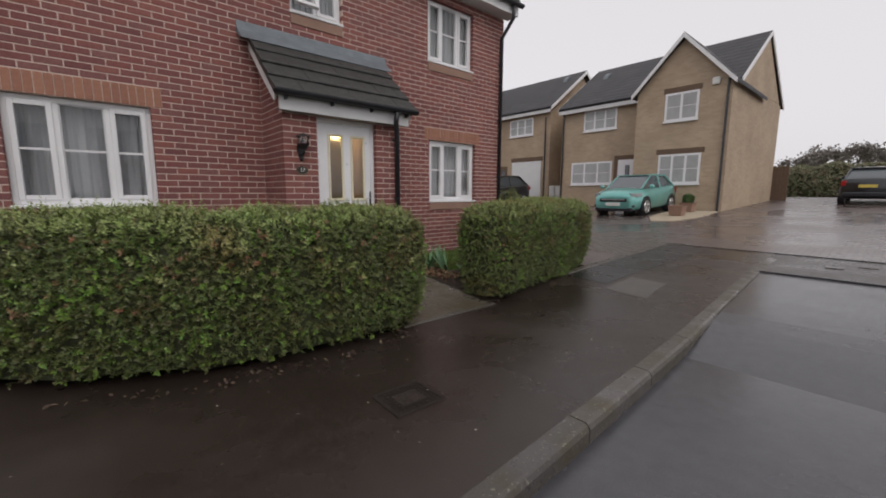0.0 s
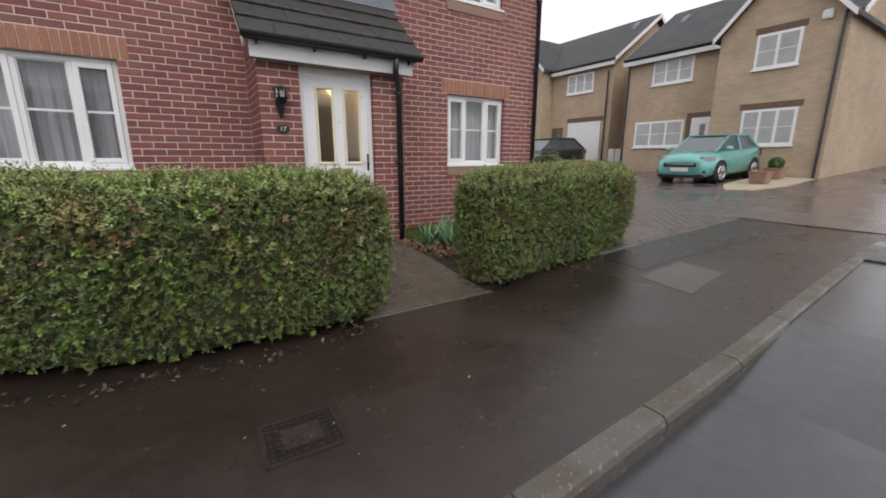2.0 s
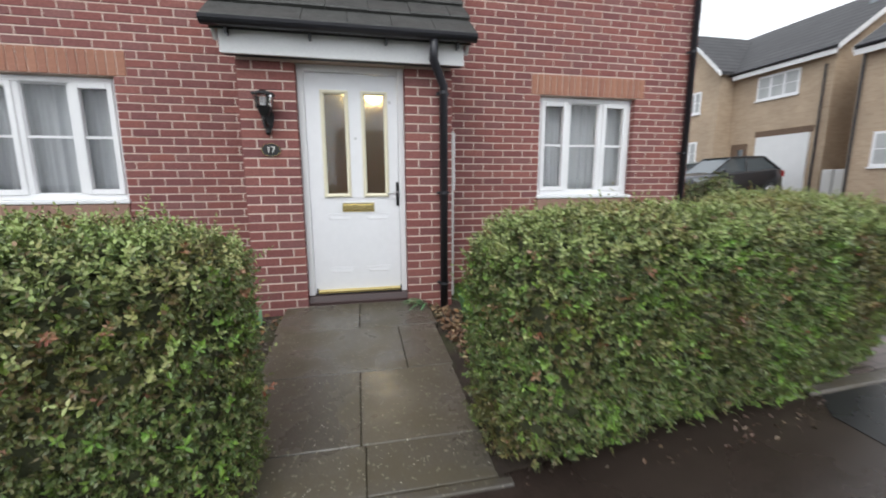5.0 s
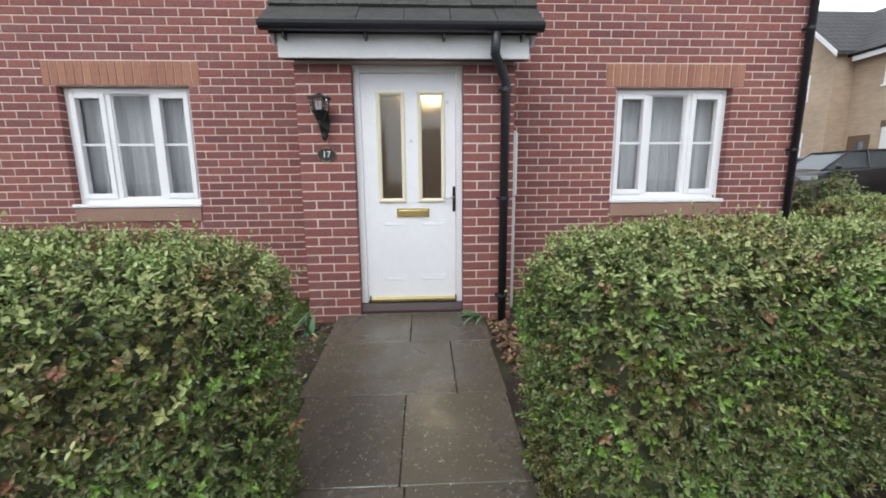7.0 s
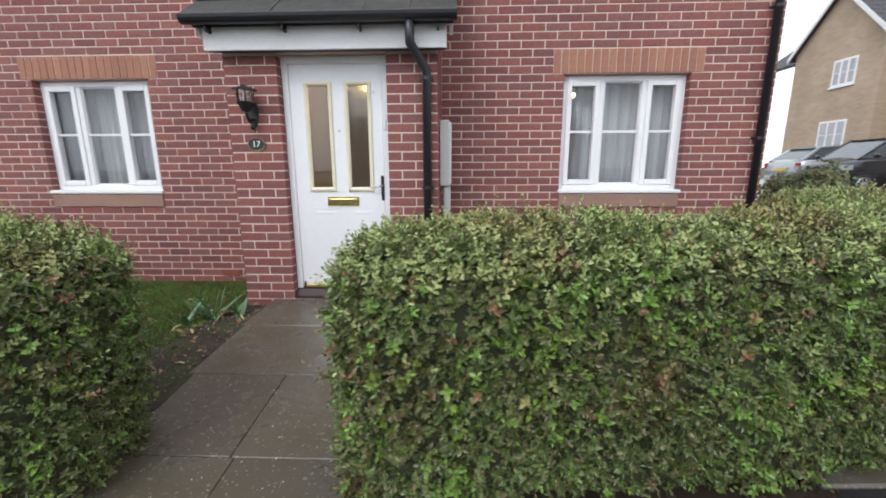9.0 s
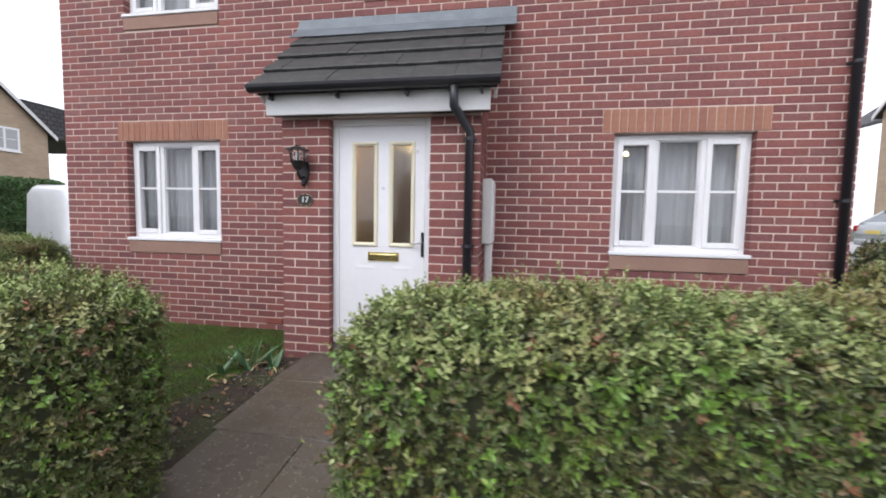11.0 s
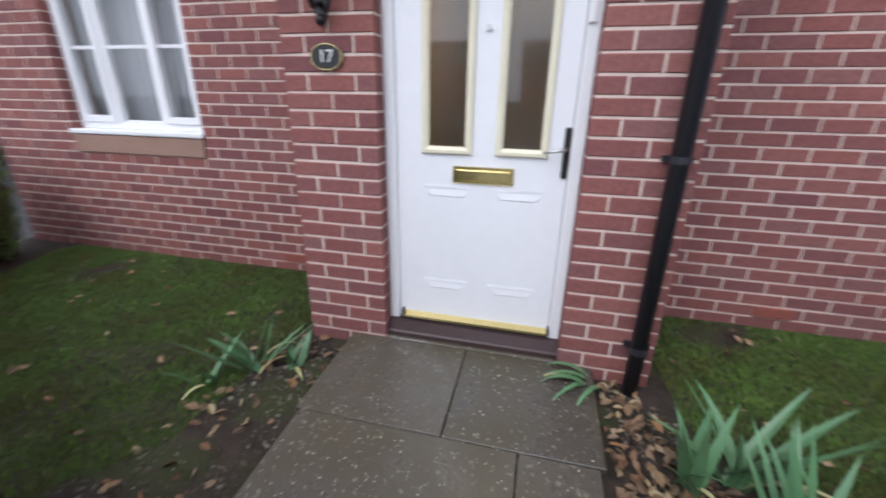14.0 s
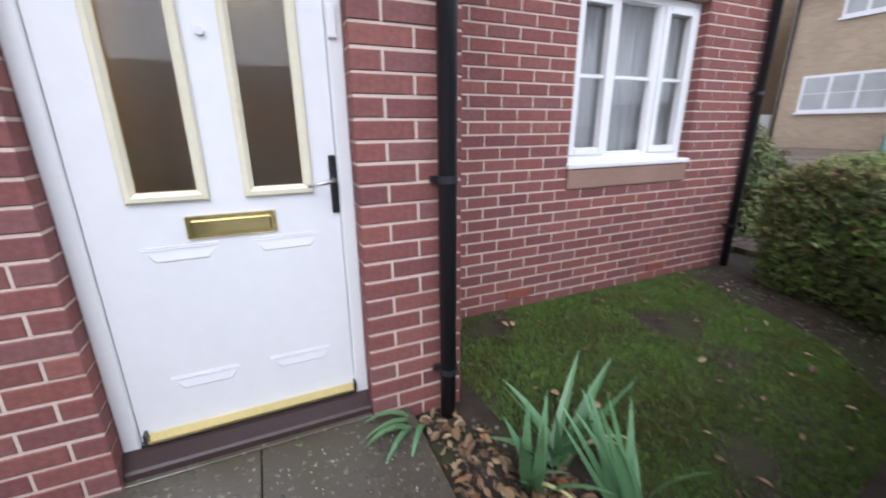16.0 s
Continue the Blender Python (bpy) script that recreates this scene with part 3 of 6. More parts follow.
def window_unit(n, w, lights, open_light=None):
    """White plastic window with three lights, a glazing bar in each, a sill and net curtains behind."""
    x0, x1, z0, z1 = w
    y = WALL_Y + 0.075
    win = thing("window_%d" % n, "white plastic casement window with net curtains behind", "window", kind="structure", at=((x0 + x1) / 2, y, z0))
    win.matrix_world = Matrix()
    zb = z0 + 0.035
    fr = 0.055
    frame_ = bmesh.new()
    box(frame_, x0, x0 + fr, y, y + 0.06, zb, z1, 0.006)
    box(frame_, x1 - fr, x1, y, y + 0.06, zb, z1, 0.006)
    box(frame_, x0 + fr, x1 - fr, y, y + 0.06, z1 - fr, z1, 0.006)
    box(frame_, x0 + fr, x1 - fr, y, y + 0.06, zb, zb + fr, 0.006)
    part("window_frame", frame_, "white_upvc", win)
    part("window_sill", boxed(x0 - 0.012, x1 + 0.012, y - 0.10, y + 0.05, z0, zb, 0.008, 2), "white_upvc", win)
    xs = [x0 + fr + (x1 - x0 - 2 * fr) * k for k in lights]
    zm = zb + (z1 - zb) * 0.52
    for k, (a, b) in enumerate(zip(xs, xs[1:])):
        if k:
            part("mullion", boxed(a - 0.026, a + 0.026, y, y + 0.06, zb + fr, z1 - fr, 0.005), "white_upvc", win)
        a2, b2 = a + (0.026 if k else 0), b - (0.026 if k < len(xs) - 2 else 0)
        sash = k != 1 or len(xs) != 4
        t = 0.05 if sash else 0.012
        s = bmesh.new()
        y0 = y - 0.016 if sash else y + 0.012
        zt, zl = z1 - fr, zb + fr
        if sash:
            a2, b2, zt, zl = a2 - 0.006, b2 + 0.006, zt + 0.006, zl - 0.006
        box(s, a2, a2 + t, y0, y + 0.05, zl, zt, 0.005)
        box(s, b2 - t, b2, y0, y + 0.05, zl, zt, 0.005)
        box(s, a2 + t, b2 - t, y0, y + 0.05, zt - t, zt, 0.005)
        box(s, a2 + t, b2 - t, y0, y + 0.05, zl, zl + t, 0.005)
        sash_ob = part("sash", s, "white_upvc", win)
        part("glazing_bar", boxed(a2 + t, b2 - t, y + 0.006, y + 0.03, zm - 0.011, zm + 0.011), "white_upvc", sash_ob)
        pane = part("pane", boxed(a2 + t - 0.004, b2 - t + 0.004, y + 0.0315, y + 0.037, zl + t - 0.004, zt - t + 0.004), "window_glass", sash_ob)
        pane.visible_shadow = False
        if k == open_light:
            m = Matrix.Translation((a2, y, zt)) @ pose(0, 0, 0, -14) @ Matrix.Translation((-a2, -y, -zt))
            sash_ob.matrix_basis = m
    # net curtain in soft folds
    bm = bmesh.new()
    n_, zc = 90, z1 + 0.04
    prev = None
    ph = random.random() * 6
    for i in range(n_ + 1):
        x = x0 - 0.02 + (x1 - x0 + 0.04) * i / n_
        d = 0.026 * math.sin(i * 0.72 + ph + 1.3 * math.sin(i * 0.11)) + 0.012 * math.sin(i * 1.9)
        cur = (bm.verts.new((x, y + 0.15 + d, z0 - 0.05)), bm.verts.new((x, y + 0.15 + d * 0.7, zc)))
        if prev:
            bm.faces.new((prev[0], cur[0], cur[1], prev[1]))
        prev = cur
    tagged(part("net_curtain", bm, "curtain_net", None, smooth=True), "pale grey net curtain hanging in folds behind the window", "curtain")
    # plain box behind, coloured dark to stand for the dim room
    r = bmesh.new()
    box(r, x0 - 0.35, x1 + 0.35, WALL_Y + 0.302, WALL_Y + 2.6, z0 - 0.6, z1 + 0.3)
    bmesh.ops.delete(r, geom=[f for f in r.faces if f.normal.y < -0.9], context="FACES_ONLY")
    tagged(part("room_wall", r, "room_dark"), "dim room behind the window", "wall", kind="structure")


LIGHTS = (0, 0.31, 0.69, 1.0)
for i, w in enumerate(HOLES):
    if i == 3:
        window_unit(i + 1, w, (0, 0.5, 1.0), 0)
    else:
        window_unit(i + 1, w, LIGHTS)
for w in SUB:
    tagged(part("sub_sill", boxed(w[0], w[1], WALL_Y - 0.014, WALL_Y + 0.2, w[2] + 0.006, w[3] - 0.003, 0.006), "sub_sill", house), "tan stone course under the window")

# ---- porch ----
PX0, PX1, PY = -0.87, 0.85, 4.89
DX0, DX1, DZ = -0.437, 0.44, 2.07
porch = thing("porch", "red brick porch with a dark tiled lean-to roof", "porch")
bm = bmesh.new()
pierced(bm, PX0 + 0.005, PX1 - 0.005, -0.15, 2.2, [(DX0 - 0.004, DX1 + 0.004, -0.16, DZ + 0.004)], PY + 0.005, PY + 0.22, 0)
part("front_wall", bm, "mortar", porch)
for x0, x1 in ((PX0 + 0.005, PX0 + 0.2), (PX1 - 0.2, PX1 - 0.005)):
    part("side_wall", prism(bmesh.new(), [(PY + 0.222, -0.15), (WALL_Y + 0.004, -0.15), (WALL_Y + 0.004, 3.12), (PY + 0.222, 2.4)], 0, x0, x1), "mortar", porch)
part("fascia", boxed(-0.937, 0.923, 4.765, 4.79, 2.063, 2.243, 0.003), "white_paint", porch)
part("soffit", boxed(-0.93, 0.916, 4.792, 4.885, 2.075, 2.087), "black_plastic", porch)
RS, RT = (4.70, 2.245), (5.64, 3.10)
slope = math.atan2(RT[1] - RS[1], RT[0] - RS[0])
length = math.hypot(RT[0] - RS[0], RT[1] - RS[1])


def on_slope(u, h):
    return (RS[0] + u * math.cos(slope) - h * math.sin(slope), RS[1] + u * math.sin(slope) + h * math.cos(slope))


part("roof_deck", prism(bmesh.new(), [on_slope(0.02, -0.05), on_slope(length, -0.05), on_slope(length, -0.005), on_slope(0.02, -0.005)], 0, -0.99, 0.975), "black_plastic", porch)
for x in (-0.985, 0.945):
    part("bargeboard", prism(bmesh.new(), [on_slope(0.03, -0.14), on_slope(length, -0.14), on_slope(length, -0.055), on_slope(0.03, -0.055)], 0, x, x + 0.025), "white_paint", porch, "white painted bargeboard")
ROWS_T, COLS_T = 4, 6
pitch_t = (length - 0.12) / ROWS_T
wt = 2.02 / COLS_T
for r in range(ROWS_T):
    for c in range(COLS_T):
        sh = wt / 2 if r % 2 else 0
        x0 = -1.02 + c * wt - sh
        x1 = x0 + wt
        x0, x1 = max(-1.02, x0), min(1.0, x1)
        bits = [(x0, x1)] + ([(x1, 1.0)] if r % 2 and c == COLS_T - 1 else [])
        for a, b in bits:
            u0, u1 = r * pitch_t - 0.02, (r + 1) * pitch_t + 0.05
            o = random.uniform(-0.004, 0.004)
            bm = prism(bmesh.new(), [on_slope(u0, 0.022 + o), on_slope(u0, 0.060 + o), on_slope(u0 + 0.014, 0.069 + o), on_slope(u1, 0.030 + o), on_slope(u1, 0.0 + o)], 0, a + 0.002, b - 0.002)
            part("roof_tile", bm, "roof_tile", porch)
bm = prism(bmesh.new(), [on_slope(length - 0.22, 0.055), on_slope(length - 0.22, 0.062), on_slope(length, 0.058), (WALL_Y - 0.002, 3.26), (WALL_Y - 0.002, 3.10)], 0, -1.12, 1.10)
part("lead_flashing", bm, "lead", porch, "grey lead flashing")
part("gutter", half_pipe(-1.02, 1.0, 4.665, 2.27, 0.055), "black_plastic", porch)
for x in (-0.87, -0.29, 0.28, 0.86):
    part("gutter_bracket", boxed(x - 0.010, x + 0.010, 4.69, 4.764, 2.178, 2.225, 0.003), "black_plastic", porch)
drain_pipe(0.765, 4.84, -0.10, [(0.765, 4.84, 1.92), (0.655, 4.70, 2.08), (0.655, 4.665, 2.22)], porch, joints=(0.2, 1.02, 1.86))

for u0, u1 in ((PX0, DX0), (DX1, PX1)):
    lay_bricks(porch, brick_runs(u0, u1, -0.19, 2.05, [], 0.0), lambda u, z: pose(u, PY, z), lambda u, z: True)
SIDE = brick_runs(PY + 0.111, WALL_Y + 0.01, -0.19, 2.95, [], 0.1125)


def roof_line(y):
    return 2.32 + (y - PY) * 0.86


lay_bricks(porch, [q for q in SIDE if q[3] < roof_line(q[0])], lambda u, z: pose(PX1, u, z, 0, 0, 90), lambda u, z: z < 1.8)
FLIP = PY + 0.111 + WALL_Y + 0.01
lay_bricks(porch, [(FLIP - e, FLIP - s, a, b) for s, e, a, b in SIDE if b < roof_line(s)], lambda u, z: pose(PX0, FLIP - u, z, 0, 0, -90), lambda u, z: False)

lay_bricks(house, brick_runs(HX0, HX1, -0.19, EAVE - 0.36, HOLES, 0.0, [*SOLD, *SUB, (PX0 - 0.004, PX1 + 0.004, -0.2, 2.95)]), lambda u, z: pose(u, WALL_Y, z), lambda u, z: z < 1.15 and (-2.5 < u < PX0 or PX1 < u < 2.4))
for w in SOLD:
    n = round((w[1] - w[0]) / COURSE)
    st = (w[1] - w[0]) / n
    lay_bricks(house, [(w[0] + i * st + 0.004, w[0] + (i + 1) * st - 0.004, w[2] + 0.008, w[3] - 0.004) for i in range(n)], lambda u, z: pose(u, WALL_Y - 0.003, z), lambda u, z: True, "orange_brick", "soldier_brick")
for x, z in ((1.58, 0.035), (2.95, 0.035), (-1.55, 0.035)):
    tagged(part("air_brick", boxed(x, x + 0.2, WALL_Y - 0.011, WALL_Y + 0.01, z + 0.005, z + 0.07, 0.003), "terracotta", house), "orange terracotta air brick")

# block paving pieces nearest the pavement
blk = bpy.data.meshes.new("paving_block")
bmk = boxed(0, 0.197, 0, 0.097, -0.03, 0.006, 0.003)
bmk.to_mesh(blk)
bmk.free()
blk.materials.append(MATS["paving_block"])
drive = bpy.data.objects["driveway"]
for r in range(18):
    for c in range(9):
        x = 4.32 + c * 0.2 + (0.1 if r % 2 else 0.0)
        if x + 0.2 < 6.11:
            ob = new("paving_block", blk)
            ob.parent = drive
            ob.location = (x, 3.075 + r * 0.1, grade(x) + 0.011 + random.uniform(-0.001, 0.001))
            ob.rotation_euler = (0, -math.atan(0.042), 0)

# ---- front door ----
door = thing("door_1", "white panelled front door with two tall glazed panels", "door", kind="structure")
DY = 4.965
bm = bmesh.new()
for a in ((DX0, DX0 + 0.055, 0.065, DZ), (DX1 - 0.055, DX1, 0.065, DZ), (DX0 + 0.055, DX1 - 0.055, DZ - 0.06, DZ)):
    box(bm, a[0], a[1], DY, DY + 0.07, a[2], a[3], 0.006)
part("door_frame", bm, "white_upvc", door)
LX0, LX1, LZ0, LZ1 = DX0 + 0.058, DX1 - 0.058, 0.117, DZ - 0.063
G = [(-0.246, -0.046), (0.086, 0.281)]
GZ0, GZ1 = 1.0, 1.86
bm = bmesh.new()
pierced(bm, LX0, LX1, LZ0, LZ1, [(a, b, GZ0, GZ1) for a, b in G], DY + 0.012, DY + 0.056, 0)
leaf = part("door_leaf", bm, "white_door", door)
for a, b in G:
    bm = bmesh.new()
    rings = []
    for o, d in ((-0.014, 0.014), (-0.014, 0.001), (-0.009, -0.004), (0.004, -0.005), (0.018, 0.006), (0.018, 0.02)):
        rings.append([bm.verts.new((x, DY + d, z)) for x, z in ((a + o, GZ0 + o), (b - o, GZ0 + o), (b - o, GZ1 - o), (a + o, GZ1 - o))])
    for p_, q_ in zip(rings, rings[1:]):
        for k in range(4):
            bm.faces.new((p_[k], p_[(k + 1) % 4], q_[(k + 1) % 4], q_[k]))
    part("glazing_bead", bm, "cream_bead", leaf, "cream glazing bead")
    pane = part("pane", boxed(a, b, DY + 0.028, DY + 0.036, GZ0, GZ1), "obscure_glass", leaf, "obscure patterned glass")
    pane.visible_shadow = False
    outer = part("pane", boxed(a, b, DY + 0.022, DY + 0.025, GZ0, GZ1), "window_glass", leaf)
    outer.visible_shadow = False
for x0, x1 in ((-0.24, -0.04), (0.085, 0.29)):
    for z in (0.822, 0.345):
        # two fine ridges over a shallow scooped field
        for q in (z + 0.010, z + 0.018):
            part("panel_line", prism(bmesh.new(), [(DY + 0.0125, q - 0.002), (DY + 0.0095, q), (DY + 0.0125, q + 0.002)], 0, x0 - 0.012, x1 + 0.008), "white_door", leaf)
        bm = bmesh.new()
        back = [bm.verts.new((x, DY + 0.0125, q)) for x, q in ((x0, z + 0.002), (x1, z + 0.002), (x1 - 0.022, z - 0.034), (x0 + 0.022, z - 0.034))]
        lip = [bm.verts.new((x, DY + 0.0085, q)) for x, q in ((x0 + 0.026, z - 0.029), (x1 - 0.026, z - 0.029))]
        for f in ((back[0], back[1], lip[1], lip[0]), (lip[0], lip[1], back[2], back[3]), (back[1], back[2], lip[1]), (back[0], lip[0], back[3])):
            bm.faces.new(f)
        part("panel_moulding", bm, "white_door", leaf)
bm = boxed(-0.115, 0.16, DY + 0.002, DY + 0.012, 0.858, 0.935, 0.003)
slot = part("letter_plate", bm, "brass", door, "brass letter plate")
part("letter_flap", boxed(-0.098, 0.143, DY - 0.004, DY + 0.003, 0.870, 0.921, 0.004, 2), "brass", slot)
part("spy_hole", cyl(bmesh.new(), (0.018, DY + 0.0, 1.485), (0.018, DY + 0.013, 1.485), 0.012, 14), "steel", door, "small metal spy hole")
part("door_chain_plate", cyl(bmesh.new(), (0.315, DY + 0.004, 1.79), (0.315, DY + 0.013, 1.79), 0.014, 12), "steel", door)
hand = part("handle_plate", boxed(0.356, 0.381, DY + 0.0, DY + 0.012, 0.905, 1.115, 0.005, 2), "black_iron", door, "black door handle")
bm = tube(bmesh.new(), [(0.368, DY + 0.002, 1.03), (0.368, DY - 0.04, 1.03), (0.325, DY - 0.045, 1.022), (0.275, DY - 0.04, 1.014)], 0.0065, 8)
part("lever", bm, "steel", hand, "bright lever handle", True)
part("weather_bar", prism(bmesh.new(), [(DY + 0.012, 0.130), (DY - 0.010, 0.130), (DY - 0.012, 0.141), (DY - 0.022, 0.144), (DY - 0.023, 0.150), (DY + 0.012, 0.162)], 0, LX0 + 0.025, LX1 - 0.006), "brass", door, "polished brass weather bar")
for x in (LX0 + 0.014, LX1 - 0.005):
    part("bar_end", boxed(x, x + 0.010, DY - 0.02, DY + 0.01, 0.136, 0.180, 0.002), "black_plastic", door)
part("threshold", boxed(DX0 + 0.056, DX1 - 0.056, DY - 0.004, DY + 0.08, 0.1, 0.134, 0.003), "black_plastic", door)
part("step_tile", prism(bmesh.new(), [(4.915, 0.0), (DY + 0.1, 0.0), (DY + 0.1, 0.118), (DY + 0.0, 0.118), (DY - 0.02, 0.112), (4.925, 0.064), (4.915, 0.056)], 0, DX0 + 0.001, DX1 - 0.001), "brown_tile", door, "dark brown tile doorstep")
# small white sensor beside the door
tagged(part("contact_sensor", boxed(0.388, 0.418, DY - 0.012, DY - 0.001, 1.49, 1.59, 0.004, 2), "white_upvc"), "small white box on the door frame", "sensor")

# lit hall behind the door
r = boxed(-0.63, 0.63, PY + 0.235, 8.2, 0.0, 2.35)
bmesh.ops.delete(r, geom=[f for f in r.faces if f.normal.y < -0.9], context="FACES_ONLY")
tagged(part("hall_wall", r, "hall_wall"), "warm lit hall behind the front door", "wall", kind="structure")
bulb = thing("hall_lamp", "warm glowing ceiling lamp in the hall", "lamp")
bm = bmesh.new()
bmesh.ops.create_uvsphere(bm, u_segments=14, v_segments=8, radius=1, matrix=Matrix.LocRotScale((0.06, 6.45, 2.2), None, (0.17, 0.17, 0.085)))
part("shade", bm, "hall_glow", bulb, smooth=True)
part("ceiling_rose", cyl(bmesh.new(), (0.06, 6.45, 2.27), (0.06, 6.45, 2.348), 0.05, 12), "white_upvc", bulb)
hl = new("hall_light", bpy.data.lights.new("hall_light", "POINT"))
hl.data.energy, hl.data.color, hl.data.shadow_soft_size = 3.8, (1.0, 0.7, 0.32), 0.08
hl.location = (0.22, 5.7, 2.0)

# ---- lantern and number plate on the porch pier ----
lx, ly, lz = -0.66, PY, 1.72
lan = thing("wall_lantern", "black iron wall lantern with clear glass on the porch pier", "lantern")
bm = bmesh.new()
prism(bm, [(lx + w * q, lz + z) for q, pts in ((1, ((0.014, -0.215), (0.036, -0.16), (0.05, -0.09), (0.036, -0.02))), (-1, ((0.036, -0.02), (0.05, -0.09), (0.036, -0.16), (0.014, -0.215)))) for w, z in pts], 1, ly - 0.014, ly - 0.0005)
part("back_plate", bm, "black_iron", lan)
bm = tube(bmesh.new(), [(lx, ly - 0.01, lz - 0.15), (lx, ly - 0.07, lz - 0.17), (lx, ly - 0.11, lz - 0.13), (lx, ly - 0.11, lz - 0.085)], 0.011, 8)
bmesh.ops.create_uvsphere(bm, u_segments=10, v_segments=6, radius=0.022, matrix=Matrix.Translation((lx, ly - 0.02, lz - 0.21)))
part("bracket", bm, "black_iron", lan, smooth=True)
bm = cyl(bmesh.new(), (lx, ly - 0.11, lz - 0.10), (lx, ly - 0.11, lz - 0.03), 0.028, 6, 0.062)
part("cup", bm, "black_iron", lan)
bm = cyl(bmesh.new(), (lx, ly - 0.11, lz - 0.03), (lx, ly - 0.11, lz + 0.052), 0.058, 6, 0.072)
g_ = part("glass", bm, "lamp_glass", lan)
g_.visible_shadow = False
for i in range(6):
    a = math.tau * i / 6
    bm = cyl(bmesh.new(), (lx + 0.060 * math.cos(a), ly - 0.11 + 0.060 * math.sin(a), lz - 0.03), (lx + 0.072 * math.cos(a), ly - 0.11 + 0.072 * math.sin(a), lz + 0.055), 0.005, 6)
    part("rib", bm, "black_iron", lan)
bm = cyl(bmesh.new(), (lx, ly - 0.11, lz + 0.055), (lx, ly - 0.11, lz + 0.068), 0.092, 6)
cyl(bm, (lx, ly - 0.11, lz + 0.068), (lx, ly - 0.11, lz + 0.094), 0.07, 6, 0.02)
part("cap", bm, "black_iron", lan)
part("bulb", cyl(bmesh.new(), (lx, ly - 0.11, lz - 0.02), (lx, ly - 0.11, lz + 0.04), 0.018, 8), "white_upvc", lan)

plq = thing("house_number_plate", "small dark oval plate with the number 17", "sign")
bm = cyl(bmesh.new(), (-0.652, PY - 0.012, 1.374), (-0.652, PY - 0.0005, 1.374), 0.06, 28)
bmesh.ops.scale(bm, vec=(1.25, 1, 0.88), space=Matrix.Translation((0.652, 0, -1.374)), verts=bm.verts)
part("plate", bm, "black_iron", plq)
bm = bmesh.new()
ring = [( -0.652 + 0.072 * math.cos(i * math.tau / 28), PY - 0.014, 1.374 + 0.050 * math.sin(i * math.tau / 28)) for i in range(28)]
for a, b in zip(ring, ring[1:] + ring[:1]):
    cyl(bm, a, b, 0.0018, 6)
part("rim", bm, "brass", plq, "thin pale rim")
cu = bpy.data.curves.new("numerals", "FONT")
cu.body, cu.size, cu.extrude, cu.align_x, cu.align_y = "17", 0.07, 0.002, "CENTER", "CENTER"
cu.materials.append(MATS["plate_white"])
num = new("numerals", cu)
num.parent = plq
num.matrix_basis = pose(-0.652, PY - 0.0145, 1.374, 90)

# meter box on the side of the porch
mb = thing("meter_box", "white plastic meter box on the porch side wall", "box")
part("body", boxed(PX1 + 0.001, PX1 + 0.085, 5.17, 5.58, 1.02, 1.59, 0.006), "grey_box", mb)
part("door", boxed(PX1 + 0.086, PX1 + 0.100, 5.185, 5.565, 1.035, 1.575, 0.004), "white_upvc", mb)
part("pipe_cover", boxed(PX1 + 0.03, PX1 + 0.095, 5.20, 5.27, -0.1, 1.017, 0.012, 2), "grey_box", mb)

# ---- path ----
path = tagged(sheet("path_bed", [-0.6, 0, 0.6], [2.76, 3.5, 4.9], lambda x, y: -0.012 - 0.115 * max(0, (3.9 - y)) / 1.1, "soil", label="bed of the slab path", kind="structure"))


def path_z(y):
    """The path climbs from the pavement and again a little towards the doorstep."""
    return -0.115 * max(0.0, (3.9 - y)) / 1.1 + 0.036 * max(0.0, min(1.0, y - 3.9))


for y0, y1, xs in ((4.33, 4.886, (-0.62, 0.0, 0.6)), (3.68, 4.33, (-0.60, 0.29, 0.58)), (3.07, 3.68, (-0.56, 0.0, 0.57)), (2.79, 3.07, (-0.55, 0.02, 0.57))):
    for a, b in zip(xs, xs[1:]):
        bm = boxed(a + 0.002, b - 0.002, y0 + 0.002, y1 - 0.002, -0.05, 0.0, 0.004)
        for v in bm.verts:
            v.co.z += path_z(v.co.y) + random.uniform(-0.0015, 0.0015)
        part("slab", bm, "path_slab", path)
part("slab", boxed(DX0 + 0.004, DX1 - 0.004, 4.889, 4.914, -0.05, 0.036, 0.003), "path_slab", path)
for a, b in ((-0.62, 0.0), (0.004, 0.62)):
    bm = boxed(a, b, 2.735, 2.785, -0.2, -0.117, 0.006)
    part("edging", bm, "kerb_stone", path)

# ---- hedges ----


